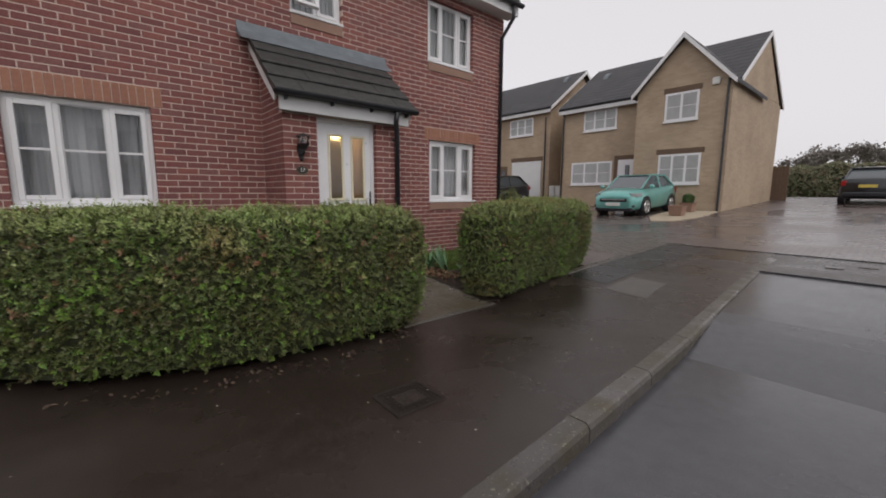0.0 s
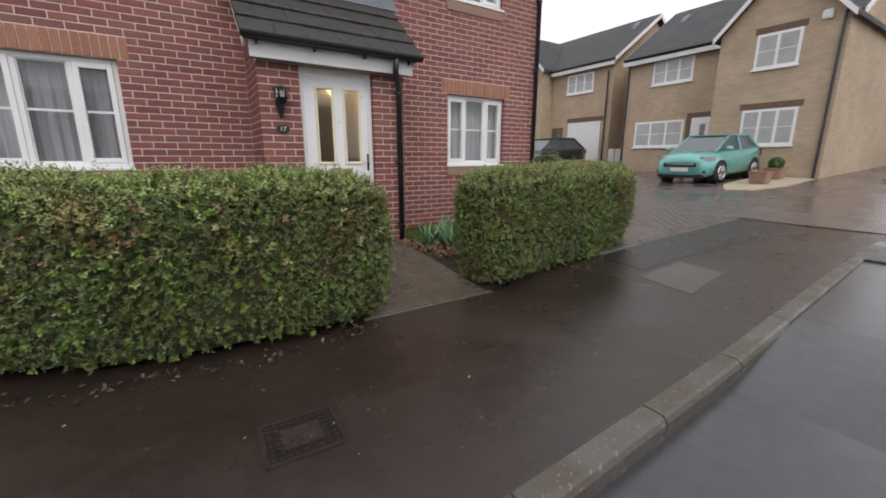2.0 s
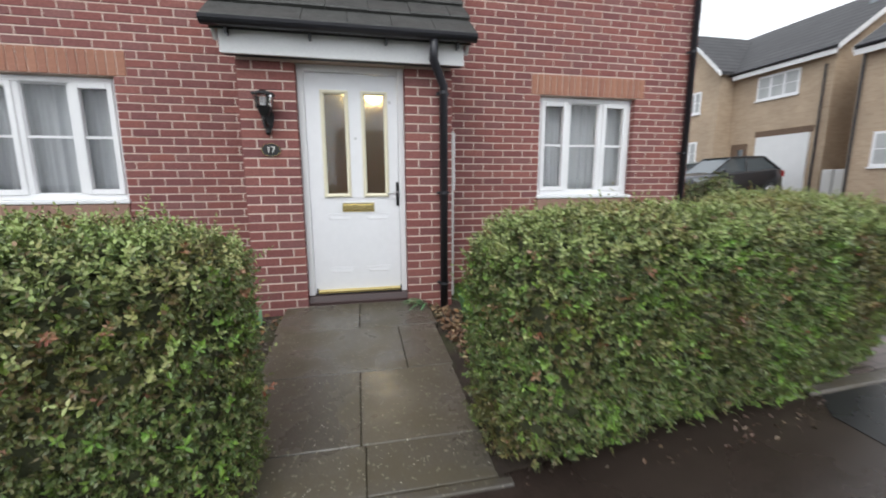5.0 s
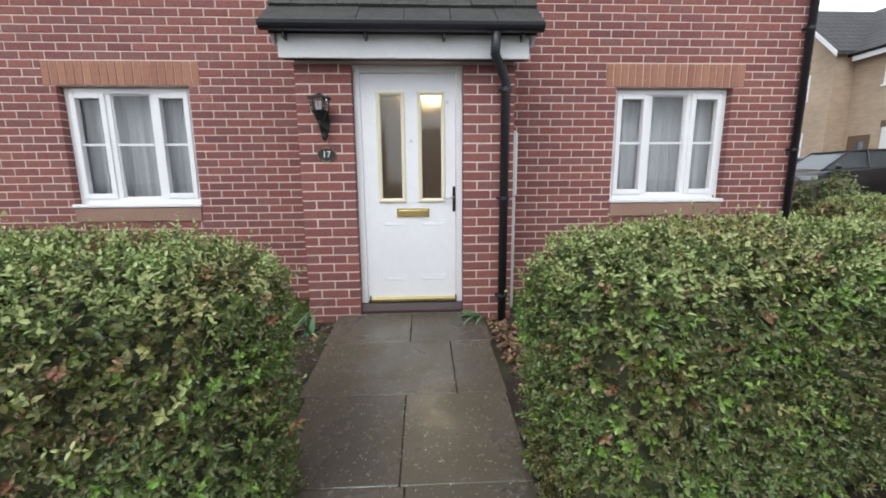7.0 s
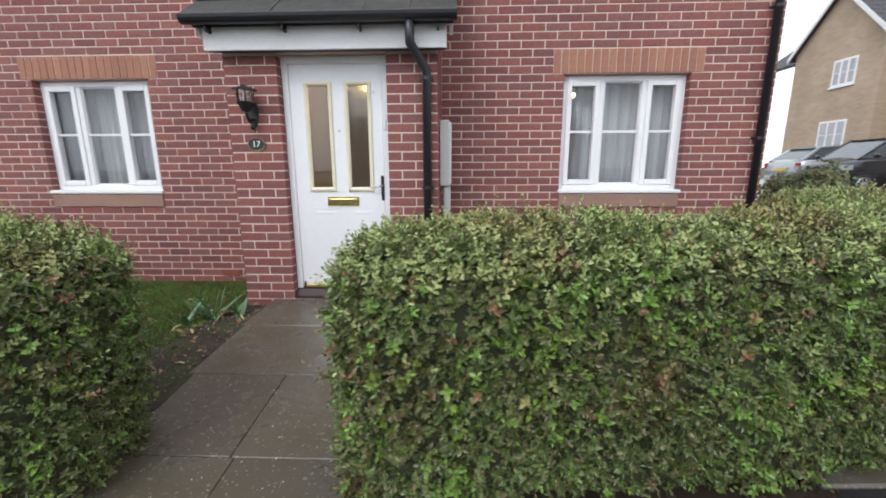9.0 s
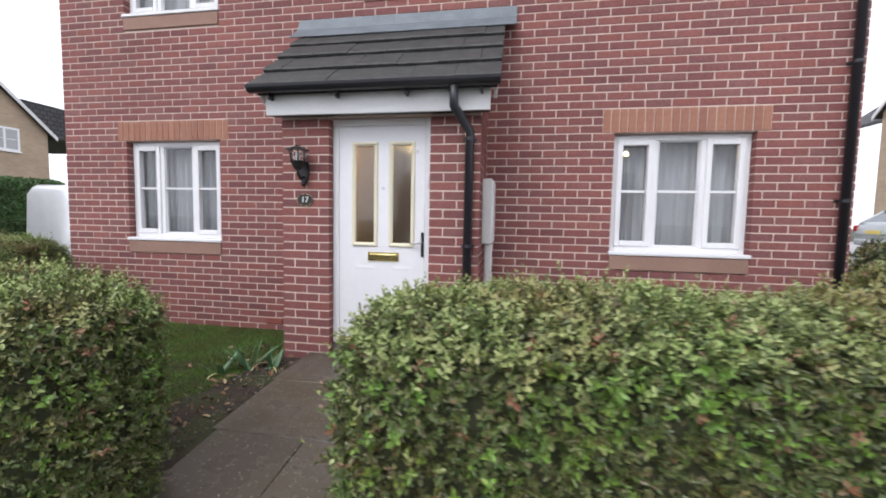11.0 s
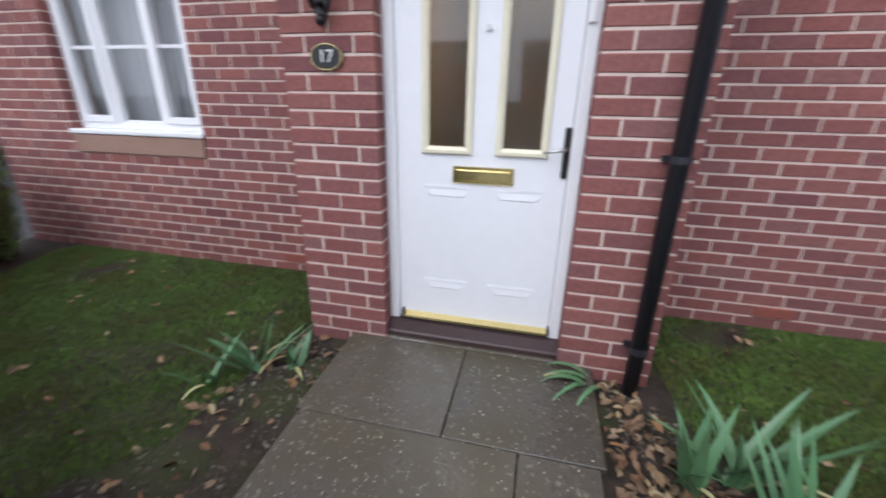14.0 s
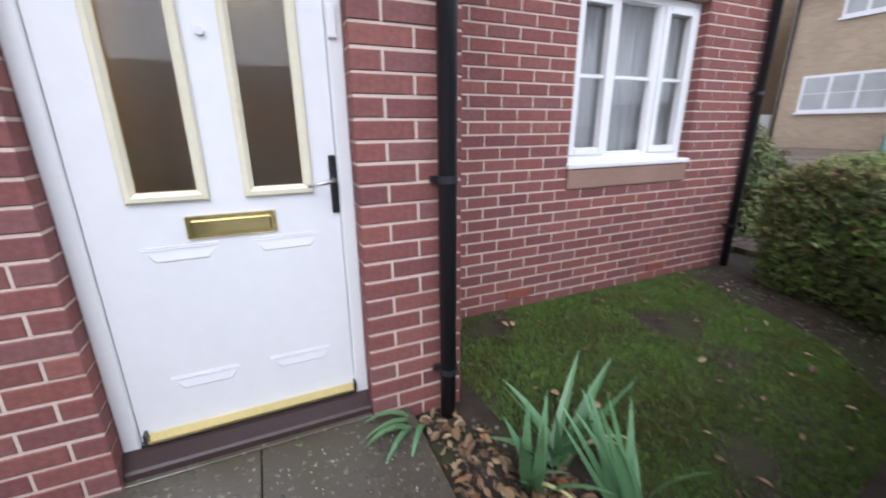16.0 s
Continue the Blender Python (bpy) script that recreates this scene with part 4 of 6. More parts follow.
def leaf_cloud(name, spots, normals, size, material, parent, spread=0.6, rosette=1):
    """Many small pointed leaves folded on the midrib. rosette: so many leaves spring from each spot, as on a shoot."""
    rng = np.random.default_rng(len(name) + len(spots))
    d = normals + rng.normal(0, spread, spots.shape)
    d /= np.linalg.norm(d, axis=1)[:, None]
    t = np.cross(d, rng.normal(0, 1, spots.shape))
    t /= np.linalg.norm(t, axis=1)[:, None]
    s = np.cross(d, t)
    if rosette > 1:
        k = np.tile(np.arange(rosette), len(spots))
        a = (k * math.tau / rosette + rng.normal(0, 0.35, len(k)))[:, None]
        d, t, s, spots = (np.repeat(q, rosette, 0) for q in (d, t, s, spots))
        t = t * np.cos(a) + s * np.sin(a)
        up = rng.uniform(0.05, 1.0, (len(k), 1))
        t, d = t * np.cos(up) + d * np.sin(up), d * np.cos(up) - t * np.sin(up)
        s = np.cross(d, t)
    n = len(spots)
    L = size * rng.uniform(0.65, 1.3, n)[:, None]
    if rosette > 1:
        spots = spots + t * L * 0.5
    W = L * 0.27
    base, tip = spots - t * L * 0.5, spots + t * L * 0.5 - d * L * 0.08
    l1, r1 = spots - t * L * 0.14 + s * W + d * L * 0.09, spots - t * L * 0.14 - s * W + d * L * 0.09
    l2, r2 = spots + t * L * 0.2 + s * W * 0.85 + d * L * 0.07, spots + t * L * 0.2 - s * W * 0.85 + d * L * 0.07
    v = np.stack([base, l1, l2, tip, r2, r1], 1).reshape(-1, 3)
    i = np.arange(n)[:, None] * 6
    f = np.concatenate([i + [0, 1, 2, 3], i + [0, 3, 4, 5]], 0)
    me = bpy.data.meshes.new(name)
    me.from_pydata(v.tolist(), [], f.tolist())
    me.materials.append(MATS[material])
    ob = new(name, me)
    ob.parent = parent
    return ob


def sprig_cloud(name, spots, normals, leaf, stem, pairs, material, parent, spread=0.45, lift=0.35, seed=1):
    """Short shoots with opposite pairs of small oval leaves, each pair turned across the one below, and a leaf at the tip."""
    rng = np.random.default_rng(seed + len(spots))
    unit = lambda q: q / np.linalg.norm(q, axis=1)[:, None]
    n = len(spots)
    d = unit(normals + np.array([0.0, 0.0, lift]) + rng.normal(0, spread, (n, 3)))
    a = unit(np.cross(d, rng.normal(0, 1, (n, 3))))
    b = np.cross(d, a)
    long = stem * rng.uniform(0.6, 1.4, (n, 1))
    quads = []
    for k in range(pairs * 2 + 1):
        f = (k // 2 + 0.2) / pairs if k < pairs * 2 else 1.0
        side = (a if (k // 2) % 2 == 0 else b) * (1 if k % 2 else -1)
        el = (0.25 + 0.6 * f + rng.normal(0, 0.25, (n, 1))) if k < pairs * 2 else 1.4 + rng.normal(0, 0.2, (n, 1))
        t, up = side * np.cos(el) + d * np.sin(el), d * np.cos(el) - side * np.sin(el)
        s = np.cross(up, t)
        L = leaf * (1.1 - 0.4 * f) * rng.uniform(0.7, 1.25, (n, 1))
        W = L * rng.uniform(0.22, 0.31, (n, 1))
        base = spots + d * long * (f - 0.55)
        curl = L * rng.uniform(-0.04, 0.16, (n, 1))
        l1, r1 = base + t * L * 0.3 + s * W + up * L * 0.10, base + t * L * 0.3 - s * W + up * L * 0.10
        l2, r2 = base + t * L * 0.68 + s * W * 0.88 + up * L * 0.07, base + t * L * 0.68 - s * W * 0.88 + up * L * 0.07
        quads.append(np.stack([base, l1, l2, base + t * L - up * curl, r2, r1], 1))
    v = np.concatenate(quads, 0).reshape(-1, 3)
    i = np.arange(len(v) // 6)[:, None] * 6
    me = bpy.data.meshes.new(name)
    me.from_pydata(v.tolist(), [], np.concatenate([i + [0, 1, 2, 3], i + [0, 3, 4, 5]], 0).tolist())
    me.materials.append(MATS[material])
    ob = new(name, me)
    ob.parent = parent
    return ob


def hedge(line, half, top, ground, name, label, per_m2, size, mat="hedge_leaf", tips=True, seed=3, rough=0.075, round_ends=0.0):
    """A clipped hedge along a line of (x, y): a twiggy core, coloured dark for the shade between leaves, under a coat
    of leaves with an uneven face.
    """
    rng = np.random.default_rng(seed)
    th = thing(name, label, "hedge")
    line = [Vector((x, y, 0)) for x, y in line]
    # even stations along the line
    st = []
    for a, b in zip(line, line[1:]):
        k = max(1, int((b - a).length / (0.1 if round_ends else 0.5)))
        st += [a.lerp(b, i / k) for i in range(k)]
    st.append(line[-1])
    sides = []
    for i, p in enumerate(st):
        d = (st[min(i + 1, len(st) - 1)] - st[max(i - 1, 0)]).normalized()
        sides.append(Vector((d.y, -d.x, 0)))
    prof = [(-0.66, 0.03), (-0.86, 0.18), (-1.03, 0.5), (-1.01, 0.78), (-0.92, 0.91), (-0.74, 0.98), (-0.38, 1.01), (0, 1.02), (0.38, 1.01), (0.74, 0.98), (0.92, 0.91), (1.01, 0.78), (1.03, 0.5), (0.86, 0.18), (0.66, 0.03)]
    along = [0.0]
    for a, b in zip(st, st[1:]):
        along.append(along[-1] + (b - a).length)

    def skin(shrink):
        rows = []
        for i, (p, s) in enumerate(zip(st, sides)):
            far_in = min(along[i], along[-1] - along[i])
            k = max(0.0, 1 - far_in / round_ends) if round_ends else 0.0
            end = 0.6 + 0.4 * math.sqrt(1 - k * k)
            row = []
            for u, h in prof:
                z = ground + (top - ground - 0.13 * k * k) * h
                w = noise.noise(Vector((p.x * 1.7, p.y * 1.7, z * 2.2 + seed))) * rough + noise.noise(Vector((p.x * 5, p.y * 5, z * 5 + seed))) * rough * 0.5
                q = p + s * (u * (half + w - shrink) * end)
                row.append(Vector((q.x, q.y, z + (w * 0.6 - shrink if h > 0.5 else 0))))
            rows.append(row)
        return rows
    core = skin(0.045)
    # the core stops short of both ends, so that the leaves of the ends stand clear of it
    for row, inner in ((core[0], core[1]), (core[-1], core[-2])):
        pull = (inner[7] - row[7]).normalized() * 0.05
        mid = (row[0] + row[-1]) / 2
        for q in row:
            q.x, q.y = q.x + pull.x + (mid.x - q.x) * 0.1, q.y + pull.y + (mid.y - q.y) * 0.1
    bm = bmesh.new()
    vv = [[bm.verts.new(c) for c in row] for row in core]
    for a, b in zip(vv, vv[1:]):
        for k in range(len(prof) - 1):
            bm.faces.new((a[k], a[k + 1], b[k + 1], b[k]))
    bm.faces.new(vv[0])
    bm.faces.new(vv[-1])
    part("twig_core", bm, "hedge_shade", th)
    rows = skin(0.0)
    spots, normals = [], []

    def scatter(a, b, c, d):
        area = ((b - a).cross(c - a).length + (c - a).cross(d - a).length) / 2
        low = ((a + c).z / 2 - ground) / (top - ground)
        n = rng.poisson(area * per_m2 * (0.55 + 0.45 * min(1.0, low / 0.45)))
        if not n:
            return
        nrm = (c - a).cross(b - d)
        if nrm.length < 1e-9:
            return
        nrm.normalize()
        u, w = rng.random((n, 1)), rng.random((n, 1))
        A, B, C, D = (np.array(q) for q in (a, b, c, d))
        pts = A * (1 - u) * (1 - w) + B * u * (1 - w) + C * u * w + D * (1 - u) * w
        N = np.array(nrm)
        spots.append(pts + N * np.where(rng.random((n, 1)) < 0.3, rng.uniform(-0.05, -0.02, (n, 1)), rng.normal(-0.008, 0.022, (n, 1))))
        normals.append(np.repeat(N[None], n, 0))
    for a, b in zip(rows, rows[1:]):
        for k in range(len(prof) - 1):
            scatter(a[k], b[k], b[k + 1], a[k + 1])
    for row, flip in ((rows[0], 1), (rows[-1], -1)):
        m = len(prof)
        for k in range(m // 2):
            q = (row[k], row[k + 1], row[m - 2 - k], row[m - 1 - k])
            scatter(*(q if flip == 1 else q[::-1]))
    S, N = np.concatenate(spots), np.concatenate(normals)
    if not tips:
        leaf_cloud("foliage", S, N, size, mat, th, 0.55, 3)
        return th
    # most of the coat is dull green; bright shoots come in drifts; pale new growth puts the clipped top's sky sheen
    # into leaf colour; a few ends are withered
    sprig_cloud("foliage", S, N, size, 0.036, 3, mat, th, 0.5, 0.35, seed)
    drift = np.array([noise.noise(Vector(p) * 3.1 + Vector((seed, 0, 0))) for p in S.tolist()])
    roll = rng.random(len(S))
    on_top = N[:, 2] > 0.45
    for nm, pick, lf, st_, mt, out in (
            ("young_growth", on_top & (roll < 0.58), 1.0, 0.05, "hedge_tip_skylit", 0.022),
            ("fresh_foliage", ~on_top & (roll < 0.05 + 0.30 * np.clip(drift, 0, 1)), 1.12, 0.045, "hedge_shoot", 0.016),
            ("withered_foliage", (roll > 0.985 - 0.05 * np.clip(-drift, 0, 1)) & (S[:, 2] > ground + 0.45 * (top - ground)), 1.1, 0.045, "hedge_rust", 0.02)):
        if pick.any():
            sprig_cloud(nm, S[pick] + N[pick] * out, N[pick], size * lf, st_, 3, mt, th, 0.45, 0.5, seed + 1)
    # stray shoots which stand clear of the clipped face
    stray = (rng.random(len(S)) < 0.012) & (S[:, 2] > ground + 0.5 * (top - ground))
    sprig_cloud("stray_shoot", S[stray] + N[stray] * 0.05, N[stray], size * 1.05, 0.11, 5, "hedge_tip_skylit", th, 0.35, 0.8, seed + 2)
    return th


hedge([(-0.43, 3.02), (-0.8, 2.96), (-1.2, 2.93), (-2.0, 3.0), (-2.8, 3.4), (-3.4, 3.95), (-3.85, 4.6), (-4.1, 5.3)], 0.40, 0.925, -0.10, "hedge", "clipped green privet hedge with brown patches beside the path", 2300, 0.022, seed=3, round_ends=0.34)
hedge([(0.57, 2.99), (1.05, 3.05), (1.5, 3.13), (2.2, 3.20), (2.95, 3.38), (3.52, 3.80), (3.85, 4.5), (4.0, 5.25)], 0.37, 0.93, -0.09, "hedge", "clipped green privet hedge curving round the lawn", 2300, 0.022, seed=8, round_ends=0.30)

# ---- gardens ----


def garden(name, outline, z, label, material="soil"):
    bm = bmesh.new()
    bm.faces.new([bm.verts.new((x, y, z)) for x, y in outline])
    bmesh.ops.triangulate(bm, faces=bm.faces[:])
    for _ in range(4):
        bmesh.ops.subdivide_edges(bm, edges=bm.edges[:], cuts=1, use_grid_fill=True)
    for v in bm.verts:
        v.co.z = min(v.co.z, path_z(v.co.y) - 0.012) + 0.014 * noise.noise(v.co * 3) + 0.006 * noise.noise(v.co * 11)
    return tagged(part(name, bm, material), label, "ground", kind="structure")


garden("garden_soil", [(-0.56, 4.95), (-0.53, 2.80), (-1.2, 2.8), (-2.2, 2.9), (-3.4, 3.7), (-4.2, 5.3), (-4.2, 5.70), (-0.8, 5.70)], -0.03, "bare damp soil of the front garden")
garden("garden_soil", [(0.54, 4.95), (0.54, 2.80), (1.4, 2.9), (2.3, 2.95), (3.1, 3.25), (3.8, 3.75), (4.25, 4.6), (4.42, 5.70), (4.45, 7.6), (3.93, 7.6), (3.93, 5.70), (0.8, 5.70)], -0.03, "bare damp soil of the front garden")

# ---- neighbouring houses ----


def plain_window(parent, axis, u0, u1, z0, z1, d, out, cols=3):
    """A window of a house across the street, facing along out (+1 or -1) on the other axis."""
    def b(u_0, u_1, za, zb, d0, d1, bev=0.0):
        lo, hi = sorted((d + out * d0, d + out * d1))
        return boxed(u_0, u_1, lo, hi, za, zb, bev) if axis == 0 else boxed(lo, hi, u_0, u_1, za, zb, bev)
    win = part("window", b(u0, u1, z0, z1, -0.06, 0.012), "white_upvc", parent)
    w = (u1 - u0 - 0.08) / cols
    for c in range(cols):
        a = u0 + 0.04 + c * w
        zm = (z0 + z1) / 2
        for za, zb in ((z0 + 0.08, zm - 0.012), (zm + 0.012, z1 - 0.08)):
            part("pane", b(a + 0.045, a + w - 0.045, za, zb, 0.014, 0.018), "far_glass", win)
    part("sill", b(u0 - 0.03, u1 + 0.03, z0 - 0.06, z0 - 0.002, -0.02, 0.07), "white_upvc", win)


plain("far_glass", (0.40, 0.41, 0.41), 0.08, vary=0.25, coarse=2, relief=0.0)


def gable_roof(name, parent, axis, a0, a1, c, half, eave, ridge, mat, over=0.25, thick=0.14):
    """A ridge roof; axis 0: ridge along x, 1: along y. c: the ridge's place, half: half the span."""
    rise = (ridge - eave) / half
    o = [(c - half - over, eave - over * rise), (c, ridge), (c + half + over, eave - over * rise), (c + half + over, eave - over * rise - thick), (c, ridge - thick), (c - half - over, eave - over * rise - thick)]
    roof = part(name, prism(bmesh.new(), [(u, z) for u, z in o], axis, a0, a1), mat, parent)
    return roof


def verge(parent, axis, at, c, half, eave, ridge, over=0.25, lo=0.20, hi=-0.02, t=0.04):
    rise = (ridge - eave) / half
    for s in (-1, 1):
        o = [(c + s * (half + over), eave - over * rise - lo), (c, ridge - lo), (c, ridge + hi), (c + s * (half + over), eave - over * rise + hi)]
        part("bargeboard", prism(bmesh.new(), o, axis, at, at + t), "white_paint", parent)


def eaves_trim(parent, x, y0, y1, z):
    part("fascia", boxed(x - 0.03, x, y0, y1, z - 0.32, z - 0.10), "white_paint", parent)
    part("gutter", boxed(x - 0.12, x - 0.032, y0, y1, z - 0.10, z - 0.02, 0.025), "black_plastic", parent)


# tan house across the drive: a gabled bay and a set-back part
tan = thing("tan_house", "two-storey tan brick house with a gabled bay and dark tiled roof", "house")
FX, FY0, FY1, BX, BY1 = 14.8, 4.27, 7.6, 15.85, 11.8
FE, FR, GZ = 5.26, 7.06, 0.3
part("bay_wall", prism(bmesh.new(), [(FY0, GZ), (FY1, GZ), (FY1, FE), ((FY0 + FY1) / 2, FR - 0.12), (FY0, FE)], 0, FX, 18.9), "tan_brick", tan)
part("wall", boxed(BX, 22.98, FY1 + 0.002, BY1, GZ, 5.4), "tan_brick", tan)
part("wall", boxed(18.902, 22.78, FY0, FY1, GZ, 5.3), "tan_brick", tan)
part("side_gable", prism(bmesh.new(), [(16.1, 5.32), (22.5, 5.32), (19.3, 7.74)], 1, FY0 + 0.004, FY0 + 0.3), "tan_brick", tan)
part("side_gable", prism(bmesh.new(), [(16.1, 5.42), (22.5, 5.42), (19.3, 7.74)], 1, BY1 - 0.3, BY1 - 0.004), "tan_brick", tan)
gable_roof("main_roof", tan, 1, FY0 - 0.06, BY1 + 0.06, 19.3, 3.45, 5.55, 7.88, "far_roof", 0.3)
gable_roof("bay_roof", tan, 0, FX - 0.22, 19.2, (FY0 + FY1) / 2, (FY1 - FY0) / 2, FE + 0.06, FR + 0.08, "far_roof", 0.16)
verge(tan, 0, FX - 0.26, (FY0 + FY1) / 2, (FY1 - FY0) / 2, FE + 0.06, FR + 0.08, 0.16)
verge(tan, 1, FY0 - 0.1, 19.3, 3.45, 5.55, 7.88, 0.3)
verge(tan, 1, BY1 + 0.06, 19.3, 3.45, 5.55, 7.88, 0.3)
eaves_trim(tan, 15.59, FY1 + 0.2, BY1 + 0.06, 5.36)
plain_window(tan, 1, 5.08, 6.6, 1.50, 2.66, FX, -1)
plain_window(tan, 1, 5.31, 6.5, 3.94, 5.0, FX, -1, 2)
plain_window(tan, 1, 9.05, 11.17, 1.56, 2.63, BX, -1)
plain_window(tan, 1, 8.95, 10.6, 4.12, 5.06, BX, -1)
for y0, y1, z in ((4.98, 6.7, 2.67), (5.23, 6.58, 5.01)):
    part("lintel", boxed(FX - 0.012, FX + 0.1, y0, y1, z, z + 0.2), "timber", tan, "brown brick lintel")
# flat dark panel round the door: the recess's shade put into colour
part("door_recess", boxed(BX - 0.03, BX + 0.05, 7.74, 8.95, 0.5, 2.85), "timber", tan)
dr = part("door", boxed(BX - 0.05, BX + 0.05, 7.95, 8.75, 0.62, 2.65), "white_door", tan, "white front door in a recess")
part("pane", boxed(BX - 0.056, BX - 0.052, 8.2, 8.4, 1.5, 2.4), "car_glass", dr)
for x, y in ((FX - 0.06, FY0 + 0.12), (BX - 0.06, BY1 - 0.1)):
    part("downpipe", cyl(bmesh.new(), (x, y, GZ), (x, y, FE - 0.06), 0.04, 8), "black_plastic", tan)
part("alarm_box", boxed(FX - 0.09, FX - 0.001, 4.66, 4.93, 5.06, 5.32, 0.05, 2), "plate_white", tan, "pale round-cornered alarm box")

part("roof_vent", prism(bmesh.new(), [(18.1, 7.07), (18.5, 7.34), (18.5, 7.42), (18.2, 7.24)], 1, 10.7, 10.95), "lead", tan, "small grey roof vent")

# second tan house, with a garage
far = thing("tan_house", "two-storey tan brick house with a white garage door", "house")
part("wall", boxed(16.8, 23.0, 13.2, 19.0, GZ, 5.9), "tan_brick", far)
part("bay_wall", prism(bmesh.new(), [(17.15, GZ), (21.05, GZ), (21.05, 6.0), (19.1, 7.95), (17.15, 6.0)], 0, 16.0, 18.0), "tan_brick", far)
part("side_gable", prism(bmesh.new(), [(17.2, 5.902), (22.6, 5.902), (19.9, 8.05)], 1, 13.204, 13.5), "tan_brick", far)
gable_roof("main_roof", far, 1, 12.95, 24.0, 19.9, 3.1, 6.08, 8.3, "far_roof", 0.35)
gable_roof("bay_roof", far, 0, 15.8, 19.4, 19.1, 1.95, 6.1, 8.1, "far_roof", 0.2)
verge(far, 0, 15.76, 19.1, 1.95, 6.1, 8.1, 0.2)
verge(far, 1, 12.91, 19.9, 3.1, 6.08, 8.3, 0.35)
eaves_trim(far, 16.5, 13.0, 17.0, 5.84)
plain_window(far, 1, 14.35, 16.05, 4.48, 5.44, 16.8, -1)
plain_window(far, 1, 18.1, 19.3, 1.9, 3.0, 16.0, -1)
plain_window(far, 1, 18.1, 19.1, 4.3, 5.3, 16.0, -1)
g_ = part("garage_door", boxed(16.74, 16.84, 13.7, 15.8, 0.7, 2.95), "garage_white", far, "white up-and-over garage door")
part("lintel", boxed(16.78, 16.9, 13.6, 15.9, 2.96, 3.2), "timber", far)
part("roof_vent", prism(bmesh.new(), [(19.0, 7.66), (19.4, 7.95), (19.4, 8.05), (19.1, 7.86)], 1, 13.7, 13.95), "lead", far, "small grey roof vent")
fd = part("door", boxed(16.75, 16.84, 16.2, 16.95, 0.7, 2.75), "timber", far, "dark front door")
part("pane", boxed(16.742, 16.748, 16.35, 16.6, 1.6, 2.5), "car_glass", fd)
part("downpipe", cyl(bmesh.new(), (16.72, 13.45, GZ), (16.72, 13.45, 5.3), 0.04, 8), "black_plastic", far)

# houses on the other side
dd = thing("tan_house", "tan brick house with a wide gable end", "house")
part("gable_wall", prism(bmesh.new(), [(11.45, -0.2), (17.3, -0.2), (17.3, 4.95), (14.38, 7.6), (11.45, 4.95)], 0, -30, -20.5), "tan_brick", dd)
gable_roof("roof", dd, 0, -30.2, -20.3, 14.38, 2.93, 5.05, 7.8, "far_roof", 0.25)
verge(dd, 0, -20.3, 14.38, 2.93, 5.05, 7.8)
plain_window(dd, 1, 14.6, 16.2, 3.9, 4.9, -20.5, 1)
plain_window(dd, 1, 12.85, 13.35, 3.95, 4.75, -20.5, 1, 1)
part("vent", boxed(-20.5, -20.44, 13.2, 13.5, 3.45, 3.65), "sand_stone", dd)
part("side_roof", prism(bmesh.new(), [(17.3, 6.6), (23, 6.6), (23, 5.0), (17.3, 5.0)], 0, -28, -22), "far_roof", dd)
ee = thing("brown_house", "brown brick house with a grey-green tiled roof", "house")
part("wall", boxed(-26, -19.0, 1.5, 9.4, -0.2, 4.75), "brown_brick", ee)
gable_roof("roof", ee, 1, 1.3, 9.7, -22.5, 3.5, 4.85, 7.8, "green_roof", 0.3)
part("fascia", boxed(-18.72, -18.68, 1.3, 9.7, 4.3, 4.52), "white_paint", ee)
plain_window(ee, 1, 6.6, 8.0, 3.2, 4.2, -19.0, 1)
plain_window(ee, 1, 2.6, 4.0, 3.2, 4.2, -19.0, 1)

plain_window(ee, 1, 4.4, 6.0, 0.9, 1.9, -19.0, 1)
part("door_canopy", prism(bmesh.new(), [(-19.0, 2.75), (-17.9, 2.3), (-17.9, 2.2), (-19.0, 2.2)], 1, 6.5, 8.1), "far_roof", ee)
part("canopy_fascia", boxed(-17.9, -17.86, 6.5, 8.1, 2.05, 2.22), "white_paint", ee)
dre = part("door", boxed(-19.0, -18.95, 6.9, 7.75, -0.1, 1.95), "white_door", ee)
part("pane", boxed(-18.948, -18.944, 7.15, 7.5, 0.9, 1.7), "car_glass", dre)
for y in (6.6, 8.0):
    part("canopy_post", boxed(-18.0, -17.9, y - 0.05, y + 0.05, -0.2, 2.2), "white_paint", ee)

hedge([(-11.2, 6.0), (-11.2, 8), (-11.2, 10.6)], 0.6, 2.0, -0.13, "tall_hedge", "tall dark evergreen hedge at the end of a drive", 1100, 0.055, "dark_hedge_leaf", False, 5, 0.12)


# ---- grass, plants and litter in the gardens ----


def inside(p, poly):
    n, c = len(poly), False
    for i in range(n):
        (x0, y0), (x1, y1) = poly[i], poly[i - 1]
        if (y0 > p[1]) != (y1 > p[1]) and p[0] < (x1 - x0) * (p[1] - y0) / (y1 - y0) + x0:
            c = not c
    return c


